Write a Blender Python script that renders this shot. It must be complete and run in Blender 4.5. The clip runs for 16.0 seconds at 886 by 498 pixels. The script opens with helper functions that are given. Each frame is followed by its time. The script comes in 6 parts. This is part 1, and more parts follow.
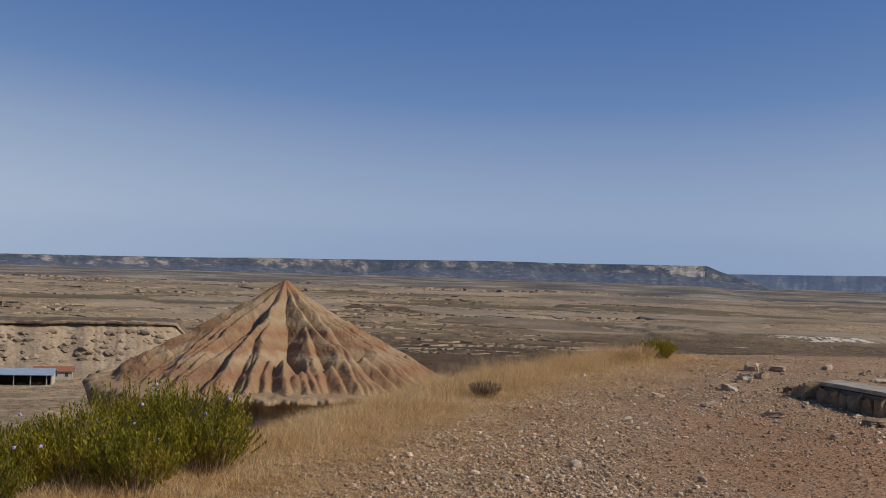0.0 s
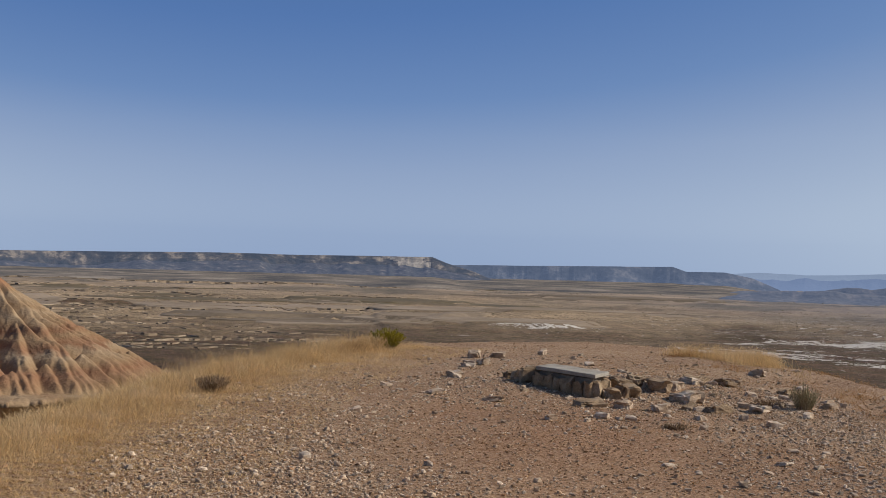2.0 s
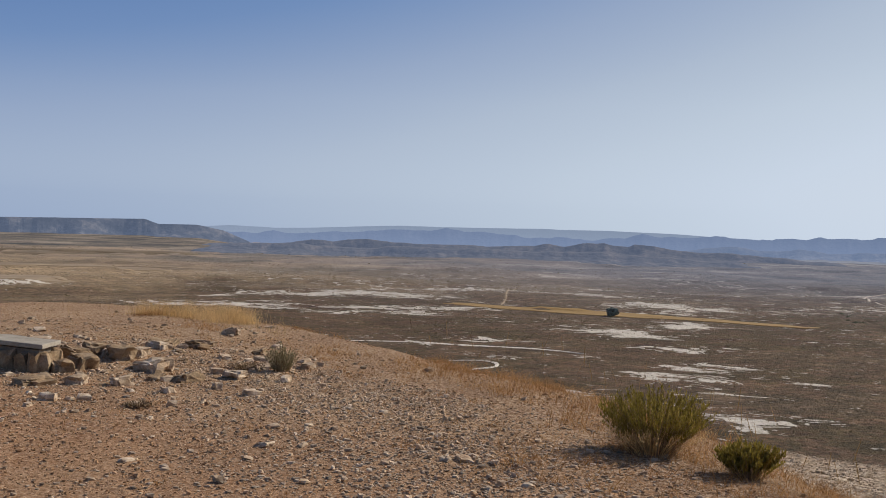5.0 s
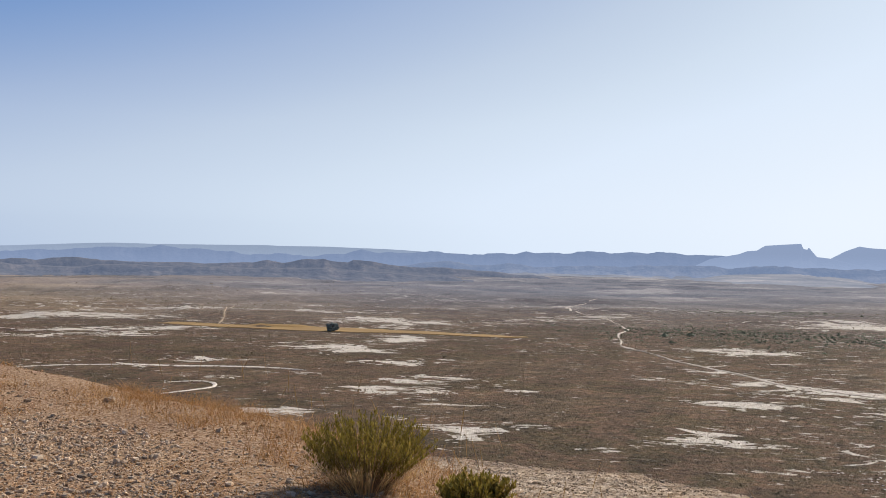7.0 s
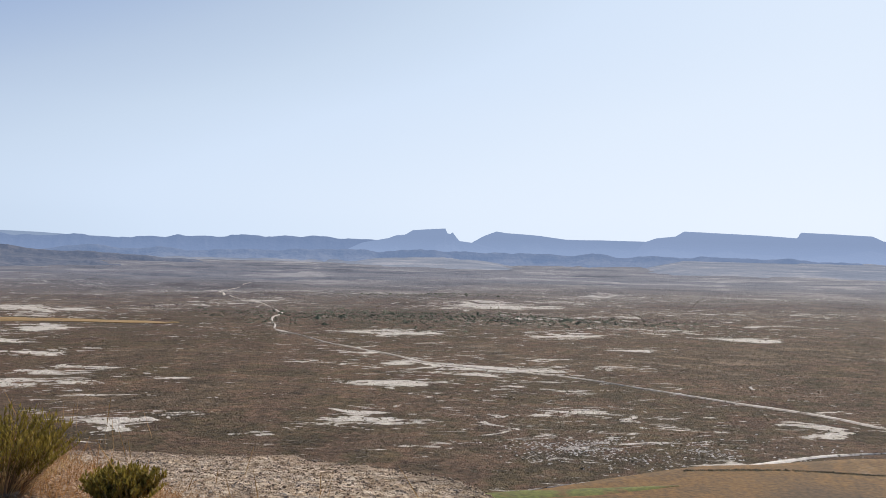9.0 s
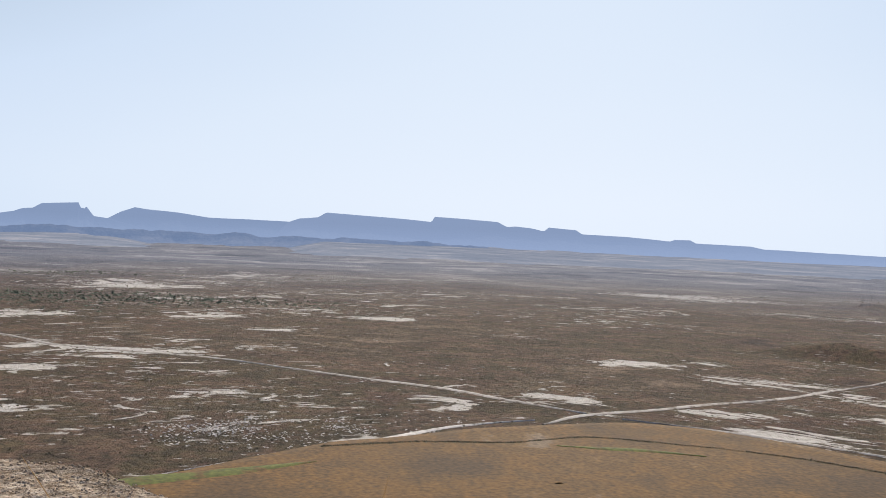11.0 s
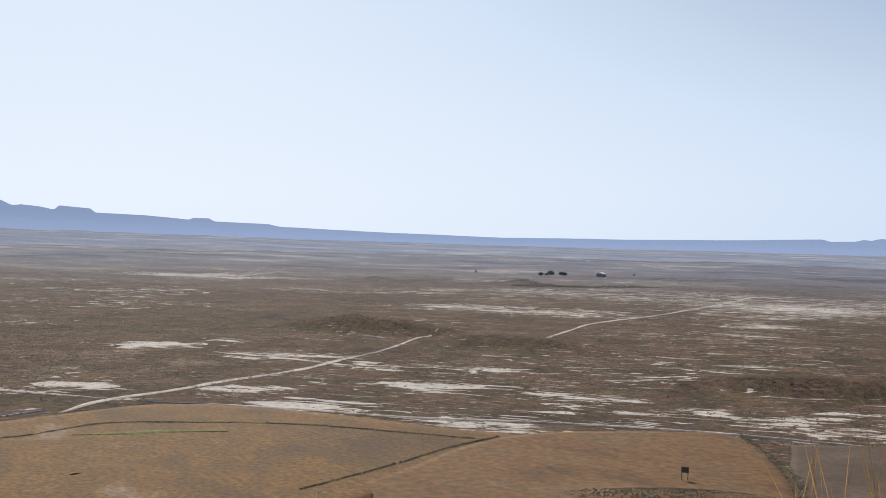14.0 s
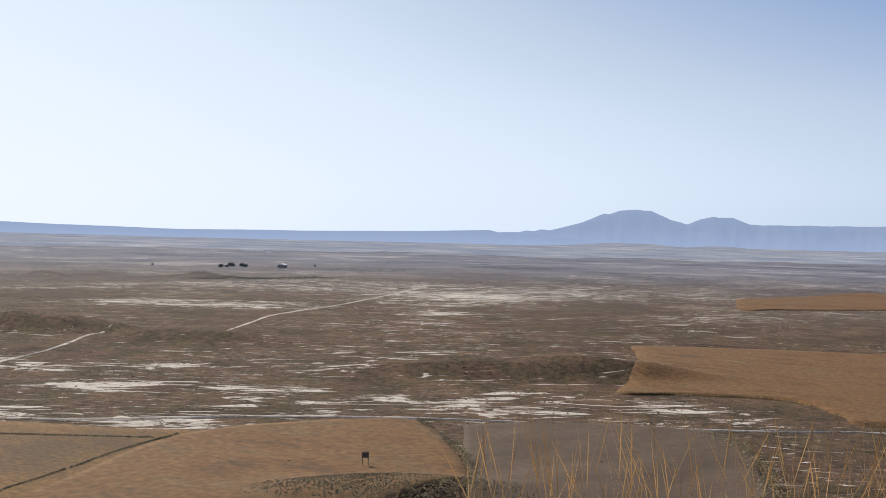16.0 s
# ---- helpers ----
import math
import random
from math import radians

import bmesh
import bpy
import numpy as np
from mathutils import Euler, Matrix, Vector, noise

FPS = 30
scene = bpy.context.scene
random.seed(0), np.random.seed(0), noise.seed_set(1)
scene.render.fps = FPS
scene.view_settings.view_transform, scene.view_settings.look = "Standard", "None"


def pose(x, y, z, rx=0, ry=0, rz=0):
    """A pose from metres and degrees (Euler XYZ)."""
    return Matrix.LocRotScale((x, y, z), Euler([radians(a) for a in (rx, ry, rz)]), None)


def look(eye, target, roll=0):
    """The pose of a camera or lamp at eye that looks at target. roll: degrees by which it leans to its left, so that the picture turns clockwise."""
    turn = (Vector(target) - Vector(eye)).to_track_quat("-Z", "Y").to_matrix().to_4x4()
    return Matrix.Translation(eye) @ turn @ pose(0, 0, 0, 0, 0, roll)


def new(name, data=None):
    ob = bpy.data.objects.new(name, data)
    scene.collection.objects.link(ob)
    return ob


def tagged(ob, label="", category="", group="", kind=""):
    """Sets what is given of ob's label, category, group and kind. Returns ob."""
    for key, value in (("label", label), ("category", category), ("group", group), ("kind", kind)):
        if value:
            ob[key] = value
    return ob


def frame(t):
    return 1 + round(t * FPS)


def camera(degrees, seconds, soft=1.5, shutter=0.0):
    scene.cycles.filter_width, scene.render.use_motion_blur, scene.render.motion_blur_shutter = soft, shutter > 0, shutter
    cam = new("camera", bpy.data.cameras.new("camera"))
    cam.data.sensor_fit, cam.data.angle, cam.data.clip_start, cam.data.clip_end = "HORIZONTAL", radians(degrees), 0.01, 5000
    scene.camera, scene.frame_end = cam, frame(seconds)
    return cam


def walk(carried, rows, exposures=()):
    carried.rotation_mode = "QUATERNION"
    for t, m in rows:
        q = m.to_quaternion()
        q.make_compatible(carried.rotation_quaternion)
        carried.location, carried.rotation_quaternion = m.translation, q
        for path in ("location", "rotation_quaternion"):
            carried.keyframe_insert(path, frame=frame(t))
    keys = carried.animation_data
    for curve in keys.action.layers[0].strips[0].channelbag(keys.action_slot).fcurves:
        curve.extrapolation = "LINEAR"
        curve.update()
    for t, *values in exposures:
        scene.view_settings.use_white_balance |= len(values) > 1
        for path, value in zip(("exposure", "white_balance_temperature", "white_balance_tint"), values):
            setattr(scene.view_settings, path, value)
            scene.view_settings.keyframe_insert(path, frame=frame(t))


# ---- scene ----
# ---- camera and walk ----
cam = camera(2 * math.degrees(math.atan(784 / 1850)), 16.0, soft=0.9)
PATH = [
    (0.0, 0.00, 0.00, 1.60, 0.06, 1.32, 1.98),
    (0.5, 0.00, 0.00, 1.60, -2.63, 1.47, 1.80),
    (1.0, 0.00, 0.00, 1.60, -6.46, 1.31, 1.51),
    (1.5, 0.00, 0.00, 1.60, -10.82, 1.60, 1.67),
    (2.0, 0.00, 0.00, 1.60, -14.68, 1.32, 1.68),
    (2.5, 0.00, 0.00, 1.60, -19.72, 1.14, 1.85),
    (3.0, 0.00, 0.00, 1.60, -24.79, 1.69, 1.13),
    (3.5, 0.16, 0.48, 1.60, -28.94, 0.99, 0.80),
    (4.0, 0.62, 1.30, 1.60, -33.86, 0.00, 1.31),
    (4.5, 0.66, 1.36, 1.60, -40.02, -0.46, 1.71),
    (4.7, 0.70, 1.38, 1.60, -41.30, -0.50, 1.69),
    (6.8, 1.98, 2.21, 1.50, -56.68, 0.83, 1.33),
    (7.0, 1.98, 2.21, 1.50, -58.31, 0.79, 1.11),
    (7.5, 1.98, 2.21, 1.50, -62.65, -0.08, 0.98),
    (8.0, 1.98, 2.21, 1.50, -68.73, 0.92, 0.87),
    (8.5, 1.98, 2.21, 1.50, -73.28, 0.51, 0.75),
    (9.0, 1.98, 2.21, 1.50, -77.11, 0.25, 1.16),
    (9.5, 1.98, 2.21, 1.50, -81.41, 0.21, 1.46),
    (10.0, 1.98, 2.21, 1.50, -86.17, 0.17, 1.96),
    (10.2, 1.98, 2.21, 1.50, -88.46, 0.15, 2.01),
    (12.3, 1.98, 2.21, 1.50, -106.55, -0.64, 2.60),
    (12.5, 1.98, 2.21, 1.50, -108.08, -0.51, 2.50),
    (13.0, 1.98, 2.21, 1.50, -112.99, -0.59, 2.19),
    (13.5, 1.98, 2.21, 1.50, -116.10, -0.93, 1.88),
    (14.0, 1.98, 2.21, 1.50, -122.45, -0.58, 1.71),
    (14.5, 1.98, 2.21, 1.50, -128.27, -0.34, 1.57),
    (15.0, 1.98, 2.21, 1.50, -133.84, -1.06, 0.96),
    (15.5, 1.98, 2.21, 1.50, -137.15, -1.87, 1.29),
    (16.0, 1.98, 2.21, 1.50, -139.81, -0.58, 1.51),
]
walk(cam, [(t, pose(x, y, z, 90 + pitch, 0, yaw) @ pose(0, 0, 0, 0, 0, roll)) for t, x, y, z, yaw, pitch, roll in PATH],
     exposures=[(0, -0.09, 6250, 10), (1.5, 0.03, 6300, 10), (2.5, 0.06, 6400, 10), (3.5, -0.08, 6500, 10), (4.7, 0.07, 6650, 10), (7, 0.46, 6700, 10), (9.5, 0.35, 6350, 10), (12.3, 0.33, 6400, 10), (14.5, 0.36, 6450, 10), (16, 0.46, 6600, 10)])

# ---- sky and sun ----
SUN_AZ, SUN_EL = 104.0, 37.0          # degrees clockwise from +y, and above the horizon
world = bpy.data.worlds.new("sky")
scene.world = world
world.use_nodes = True
wn = world.node_tree.nodes
sky = wn.new("ShaderNodeTexSky")
sky.sky_type = "NISHITA"
sky.sun_disc = False
sky.sun_elevation, sky.sun_rotation = radians(SUN_EL), radians(SUN_AZ)
sky.altitude, sky.air_density, sky.dust_density, sky.ozone_density = 300, 0.8, 1.0, 4.0
# summer haze: it pales the sky towards the sun and the horizon, as a wide soft glow
where = wn.new("ShaderNodeTexCoord")
height = wn.new("ShaderNodeSeparateXYZ")
world.node_tree.links.new(where.outputs["Generated"], height.inputs[0])
low = wn.new("ShaderNodeMapRange")
low.inputs["From Min"].default_value, low.inputs["From Max"].default_value = 0.0, 0.13
low.inputs["To Min"].default_value, low.inputs["To Max"].default_value = 0.88, 1.0
world.node_tree.links.new(height.outputs["Z"], low.inputs["Value"])
above = wn.new("ShaderNodeVectorMath")
above.operation = "MAXIMUM"
above.inputs[1].default_value = (-1, -1, 0.035)
world.node_tree.links.new(where.outputs["Generated"], above.inputs[0])
world.node_tree.links.new(above.outputs[0], sky.inputs["Vector"])
bands = wn.new("ShaderNodeSeparateColor")
world.node_tree.links.new(sky.outputs[0], bands.inputs[0])
level = wn.new("ShaderNodeMath")
level.operation = "MULTIPLY"
world.node_tree.links.new(bands.outputs["Green"], level.inputs[0])
world.node_tree.links.new(low.outputs[0], level.inputs[1])
SKY_STRENGTH = 0.123
glow = wn.new("ShaderNodeMath")
glow.operation = "MULTIPLY"
glow.inputs[1].default_value = SKY_STRENGTH / 1.4
world.node_tree.links.new(level.outputs[0], glow.inputs[0])
pale = wn.new("ShaderNodeValToRGB")
HAZE = [(0.0, (0.02, 0.05, 0.13)), (0.10, (0.045, 0.10, 0.245)), (0.20, (0.088, 0.178, 0.395)), (0.257, (0.146, 0.245, 0.455)), (0.32, (0.27, 0.355, 0.52)),
        (0.393, (0.38, 0.462, 0.59)), (0.47, (0.46, 0.545, 0.66)), (0.55, (0.52, 0.605, 0.725)), (0.72, (0.59, 0.66, 0.755)), (1.0, (0.66, 0.71, 0.785))]
while len(pale.color_ramp.elements) < len(HAZE):
    pale.color_ramp.elements.new(0.5)
for k, (at, c) in enumerate(HAZE):
    pale.color_ramp.elements[k].position, pale.color_ramp.elements[k].color = at, (*c, 1)
world.node_tree.links.new(glow.outputs[0], pale.inputs[0])
haze = wn.new("ShaderNodeVectorMath")
haze.operation = "SCALE"
haze.inputs["Scale"].default_value = 1 / SKY_STRENGTH
world.node_tree.links.new(pale.outputs[0], haze.inputs[0])
world.node_tree.links.new(haze.outputs[0], wn["Background"].inputs[0])
wn["Background"].inputs[1].default_value = SKY_STRENGTH
sun = new("sun", bpy.data.lights.new("sun", "SUN"))
sun.data.energy, sun.data.angle, sun.data.color = 4.0, radians(0.6), (1.0, 0.93, 0.82)
sd = Vector((math.sin(radians(SUN_AZ)) * math.cos(radians(SUN_EL)), math.cos(radians(SUN_AZ)) * math.cos(radians(SUN_EL)), math.sin(radians(SUN_EL))))
sun.matrix_world = look(sd * 50, (0, 0, 0))


# ---- materials ----
def mat(name, stops, scale=4.0, detail=6.0, rough=0.9, bump=0.3, bump_scale=None, stretch=(1, 1, 1), fine=None, island=0.0, spread=(0.3, 0.7), bump_dist=0.02, glow=None, thin=0.0):
    """Noise-driven surface: stops are the colours from low to high noise; fine is a second, smaller grain (scale, strength)."""
    m = bpy.data.materials.new(name)
    m.use_nodes = True
    n, l = m.node_tree.nodes, m.node_tree.links
    b = n["Principled BSDF"]
    b.inputs["Roughness"].default_value = rough
    b.inputs["Specular IOR Level"].default_value = 0.2
    geo = n.new("ShaderNodeNewGeometry")
    mp = n.new("ShaderNodeMapping")
    mp.inputs["Scale"].default_value = stretch
    l.new(geo.outputs["Position"], mp.inputs["Vector"])
    nz = n.new("ShaderNodeTexNoise")
    nz.inputs["Scale"].default_value, nz.inputs["Detail"].default_value = scale, detail
    nz.inputs["Roughness"].default_value = 0.62
    l.new(mp.outputs[0], nz.inputs["Vector"])
    ramp = n.new("ShaderNodeValToRGB")
    el = ramp.color_ramp.elements
    while len(el) < len(stops):
        el.new(0.5)
    for i, c in enumerate(stops):
        el[i].position = spread[0] + (spread[1] - spread[0]) * i / max(1, len(stops) - 1)
        el[i].color = (*c, 1)
    l.new(nz.outputs["Fac"], ramp.inputs[0])
    col = ramp.outputs[0]
    if fine:
        nf = n.new("ShaderNodeTexNoise")
        nf.inputs["Scale"].default_value, nf.inputs["Detail"].default_value = fine[0], 4
        l.new(geo.outputs["Position"], nf.inputs["Vector"])
        mr = n.new("ShaderNodeMapRange")
        mr.inputs["From Min"].default_value, mr.inputs["From Max"].default_value = 0.3, 0.7
        mr.inputs["To Min"].default_value, mr.inputs["To Max"].default_value = 1 - fine[1], 1 + fine[1]
        l.new(nf.outputs["Fac"], mr.inputs["Value"])
        mx = n.new("ShaderNodeVectorMath")
        mx.operation = "SCALE"
        l.new(col, mx.inputs[0])
        l.new(mr.outputs[0], mx.inputs["Scale"])
        col = mx.outputs[0]
    if island:
        mr = n.new("ShaderNodeMapRange")
        mr.inputs["To Min"].default_value, mr.inputs["To Max"].default_value = 1 - island, 1 + island
        l.new(geo.outputs["Random Per Island"], mr.inputs["Value"])
        mx = n.new("ShaderNodeVectorMath")
        mx.operation = "SCALE"
        l.new(col, mx.inputs[0])
        l.new(mr.outputs[0], mx.inputs["Scale"])
        col = mx.outputs[0]
    l.new(col, b.inputs["Base Color"])
    if bump:
        nb = n.new("ShaderNodeTexNoise")
        nb.inputs["Scale"].default_value, nb.inputs["Detail"].default_value = bump_scale or scale * 4, 6
        l.new(geo.outputs["Position"], nb.inputs["Vector"])
        bp = n.new("ShaderNodeBump")
        bp.inputs["Strength"].default_value, bp.inputs["Distance"].default_value = bump, bump_dist
        l.new(nb.outputs["Fac"], bp.inputs["Height"])
        l.new(bp.outputs[0], b.inputs["Normal"])
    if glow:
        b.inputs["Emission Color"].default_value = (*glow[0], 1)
        # emission imitates distance haze, a little stronger towards the foot
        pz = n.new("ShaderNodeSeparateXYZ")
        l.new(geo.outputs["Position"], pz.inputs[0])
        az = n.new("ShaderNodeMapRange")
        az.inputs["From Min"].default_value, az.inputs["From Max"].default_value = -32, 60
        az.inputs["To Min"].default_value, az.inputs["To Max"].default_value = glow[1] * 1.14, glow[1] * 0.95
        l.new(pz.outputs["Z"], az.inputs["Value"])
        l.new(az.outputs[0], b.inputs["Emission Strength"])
    if thin:
        tr = n.new("ShaderNodeBsdfTranslucent")
        l.new(col, tr.inputs[0])
        ms = n.new("ShaderNodeMixShader")
        ms.inputs[0].default_value = thin
        l.new(b.outputs[0], ms.inputs[1])
        l.new(tr.outputs[0], ms.inputs[2])
        l.new(ms.outputs[0], n["Material Output"].inputs[0])
    return m


def ground_material():
    """Gravel on the hilltop, pale scree, and scrub plain with salty patches, told apart by the mesh's own cover attributes."""
    m = bpy.data.materials.new("dry_ground")
    m.use_nodes = True
    n, l = m.node_tree.nodes, m.node_tree.links
    b = n["Principled BSDF"]
    b.inputs["Roughness"].default_value = 0.95
    b.inputs["Specular IOR Level"].default_value = 0.12
    geo = n.new("ShaderNodeNewGeometry")

    def noise_at(scale, detail=6, stretch=(1, 1, 1), rough=0.6, offset=(0, 0, 0)):
        mp = n.new("ShaderNodeMapping")
        mp.inputs["Scale"].default_value, mp.inputs["Location"].default_value = stretch, offset
        l.new(geo.outputs["Position"], mp.inputs[0])
        t = n.new("ShaderNodeTexNoise")
        t.inputs["Scale"].default_value, t.inputs["Detail"].default_value, t.inputs["Roughness"].default_value = scale, detail, rough
        l.new(mp.outputs[0], t.inputs["Vector"])
        return t.outputs["Fac"]

    def ramp(fac, stops):
        r = n.new("ShaderNodeValToRGB")
        el = r.color_ramp.elements
        while len(el) < len(stops):
            el.new(0.5)
        for i, (p, c) in enumerate(stops):
            el[i].position, el[i].color = p, (*c, 1)
        l.new(fac, r.inputs[0])
        return r.outputs[0]

    def mix(fac, a, c):
        x = n.new("ShaderNodeMix")
        x.data_type = "RGBA"
        if isinstance(fac, float):
            x.inputs[0].default_value = fac
        else:
            l.new(fac, x.inputs[0])
        for sock, v in ((x.inputs[6], a), (x.inputs[7], c)):
            if isinstance(v, tuple):
                sock.default_value = (*v, 1)
            else:
                l.new(v, sock)
        return x.outputs[2]

    def math2(op, a, c):
        x = n.new("ShaderNodeMath")
        x.operation = op
        for sock, v in ((x.inputs[0], a), (x.inputs[1], c)):
            if isinstance(v, (int, float)):
                sock.default_value = v
            else:
                l.new(v, sock)
        return x.outputs[0]

    def attr(name):
        a = n.new("ShaderNodeAttribute")
        a.attribute_name = name
        return a.outputs["Fac"]

    # hilltop gravel
    g_big = ramp(noise_at(0.45, 5), [(0.34, (0.177, 0.069, 0.028)), (0.5, (0.276, 0.125, 0.053)), (0.66, (0.364, 0.196, 0.097))])
    g_fine = ramp(noise_at(34, 3), [(0.34, (0.062, 0.027, 0.012)), (0.47, (0.250, 0.127, 0.061)), (0.62, (0.499, 0.343, 0.221))])
    gravel = mix(0.6, g_big, g_fine)
    w_fine = ramp(noise_at(30, 3, offset=(5, 5, 0)), [(0.34, (0.072, 0.037, 0.018)), (0.47, (0.280, 0.160, 0.081)), (0.60, (0.530, 0.390, 0.263))])
    worn = mix(0.62, ramp(noise_at(0.6, 5, offset=(2, 0, 0)), [(0.36, (0.204, 0.100, 0.047)), (0.5, (0.280, 0.160, 0.081)), (0.64, (0.367, 0.235, 0.131))]), w_fine)
    gravel = mix(attr("path"), gravel, worn)
    # scrub plain
    p_big = ramp(noise_at(0.016, 8, rough=0.72), PLAIN_STOPS)
    p_dry = ramp(noise_at(0.006, 8, offset=(40, 9, 0), rough=0.68), [(0.37, (0, 0, 0)), (0.44, (0.7, 0.7, 0.7)), (0.56, (1, 1, 1))])
    p_mid = mix(math2("MULTIPLY", p_dry, attr("tan")), p_big, (0.33, 0.237, 0.145))
    p_spk = ramp(noise_at(0.55, 4, rough=0.7), [(0.34, (0.12, 0.12, 0.12)), (0.48, (0.5, 0.5, 0.5)), (0.64, (0.82, 0.80, 0.76))])
    ov = n.new("ShaderNodeMix")
    ov.data_type, ov.blend_type = "RGBA", "OVERLAY"
    ov.inputs[0].default_value = 0.62
    l.new(p_mid, ov.inputs[6])
    l.new(p_spk, ov.inputs[7])
    p_tuft = ramp(noise_at(0.07, 9, stretch=(1, 1, 1), rough=0.76, offset=(60, 2, 0)), [(0.36, (0.22, 0.22, 0.21)), (0.5, (0.5, 0.5, 0.5)), (0.62, (0.76, 0.73, 0.68))])
    ov2 = n.new("ShaderNodeMix")
    ov2.data_type, ov2.blend_type = "RGBA", "OVERLAY"
    ov2.inputs[0].default_value = 0.6
    l.new(ov.outputs[2], ov2.inputs[6])
    l.new(p_tuft, ov2.inputs[7])
    def streaks(scale, turn, squeeze, offset=0.0):
        """Noise drawn out along one direction of the plain."""
        turned = n.new("ShaderNodeMapping")
        turned.inputs["Rotation"].default_value, turned.inputs["Location"].default_value = (0, 0, radians(turn)), (offset, 0, 0)
        l.new(geo.outputs["Position"], turned.inputs[0])
        drawn = n.new("ShaderNodeMapping")
        drawn.inputs["Scale"].default_value = (1 / squeeze, squeeze, 1)
        l.new(turned.outputs[0], drawn.inputs[0])
        t = n.new("ShaderNodeTexNoise")
        t.inputs["Scale"].default_value, t.inputs["Detail"].default_value, t.inputs["Roughness"].default_value = scale, 10, 0.64
        t.inputs["Distortion"].default_value = 1.4
        l.new(drawn.outputs[0], t.inputs["Vector"])
        return t.outputs["Fac"]

    def blend(fac, a, c):
        x = n.new("ShaderNodeMix")
        for sock, v in ((x.inputs[0], fac), (x.inputs[2], a), (x.inputs[3], c)):
            l.new(v, sock)
        return x.outputs[0]
    broad = blend(attr("south"), streaks(0.05, -104, 1.15), streaks(0.10, -46, 1.75))
    thin = blend(attr("south"), streaks(0.17, -106, 1.35, 30), streaks(0.2, -44, 2.1, 30))
    salt_a = ramp(math2("ADD", broad, math2("MULTIPLY", attr("salt"), 0.31)), [(0.645, (0, 0, 0)), (0.665, (1, 1, 1))])
    salt_b = ramp(math2("ADD", thin, math2("MULTIPLY", attr("salt"), 0.15)), [(0.618, (0, 0, 0)), (0.648, (0.85, 0.85, 0.85))])
    salt = math2("MAXIMUM", salt_a, salt_b)
    crust = ramp(noise_at(0.6, 5), [(0.35, (0.46, 0.385, 0.30)), (0.5, (0.60, 0.53, 0.44)), (0.65, (0.68, 0.61, 0.52))])
    plain = mix(salt, ov2.outputs[2], crust)
    scree = ramp(noise_at(4.5, 6, rough=0.7), [(0.36, (0.160, 0.098, 0.051)), (0.48, (0.380, 0.279, 0.183)), (0.64, (0.580, 0.465, 0.344))])
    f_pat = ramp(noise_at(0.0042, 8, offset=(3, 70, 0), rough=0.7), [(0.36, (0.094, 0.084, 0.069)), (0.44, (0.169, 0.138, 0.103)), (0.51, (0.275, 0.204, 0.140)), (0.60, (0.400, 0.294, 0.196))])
    # grey-blue base colour that imitates distance haze over the far plain
    f_haze = ramp(noise_at(0.006, 8, offset=(9, 20, 0), rough=0.72), [(0.36, (0.084, 0.091, 0.116)), (0.46, (0.147, 0.152, 0.180)), (0.55, (0.189, 0.184, 0.201)), (0.62, (0.311, 0.296, 0.294))])
    plain_hazed = mix(attr("far"), plain, mix(attr("tan"), f_haze, f_pat))
    c1 = mix(attr("scree"), plain_hazed, scree)
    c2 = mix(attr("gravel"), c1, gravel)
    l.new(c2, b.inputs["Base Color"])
    hb = math2("ADD", math2("ADD", math2("MULTIPLY", noise_at(55, 4), 0.014), math2("MULTIPLY", noise_at(9, 5, rough=0.7), 0.05)), math2("MULTIPLY", noise_at(0.8, 6, rough=0.7), math2("MULTIPLY", math2("SUBTRACT", 1.0, attr("gravel")), 1.0)))
    bp = n.new("ShaderNodeBump")
    bp.inputs["Strength"].default_value, bp.inputs["Distance"].default_value = 0.9, 1.0
    l.new(hb, bp.inputs["Height"])
    l.new(bp.outputs[0], b.inputs["Normal"])
    return m


PLAIN_STOPS = [(0.32, (0.044, 0.029, 0.020)), (0.41, (0.107, 0.062, 0.038)), (0.48, (0.079, 0.058, 0.029)), (0.53, (0.126, 0.076, 0.047)), (0.59, (0.090, 0.063, 0.035)), (0.67, (0.180, 0.119, 0.075))]
M_GROUND = ground_material()
M_ROCK = mat("limestone", [(0.232, 0.151, 0.090), (0.378, 0.277, 0.184), (0.533, 0.437, 0.336)], 6, bump=0.6, bump_scale=22, fine=(60, 0.2), island=0.25)
M_PEBBLE = mat("pebble", [(0.238, 0.118, 0.053), (0.356, 0.211, 0.112), (0.508, 0.364, 0.238)], 9, bump=0, island=0.4)
M_CONCRETE = mat("weathered_concrete", [(0.23, 0.195, 0.15), (0.33, 0.285, 0.225), (0.39, 0.345, 0.275)], 3.5, bump=0.3, bump_scale=60, fine=(45, 0.12), bump_dist=0.01)
M_MASON = mat("masonry_stone", [(0.16, 0.10, 0.055), (0.26, 0.175, 0.10), (0.36, 0.265, 0.17)], 5, bump=0.6, bump_scale=25, fine=(50, 0.2))
M_MORTAR = mat("mortar", [(0.14, 0.11, 0.08), (0.24, 0.19, 0.14)], 12, bump=0.5)
M_STRAW = mat("dry_grass", [(0.50, 0.315, 0.13), (0.63, 0.425, 0.20), (0.72, 0.54, 0.31)], 1.2, bump=0, island=0.3, thin=0.45)
M_RUST = mat("rusty_grass", [(0.294, 0.138, 0.048), (0.410, 0.216, 0.080), (0.504, 0.294, 0.128)], 1.2, bump=0, island=0.3, thin=0.3)
M_LEAF = mat("broom_leaf", [(0.102, 0.103, 0.010), (0.228, 0.196, 0.014), (0.432, 0.302, 0.025)], 3, bump=0, island=0.35, thin=0.35)
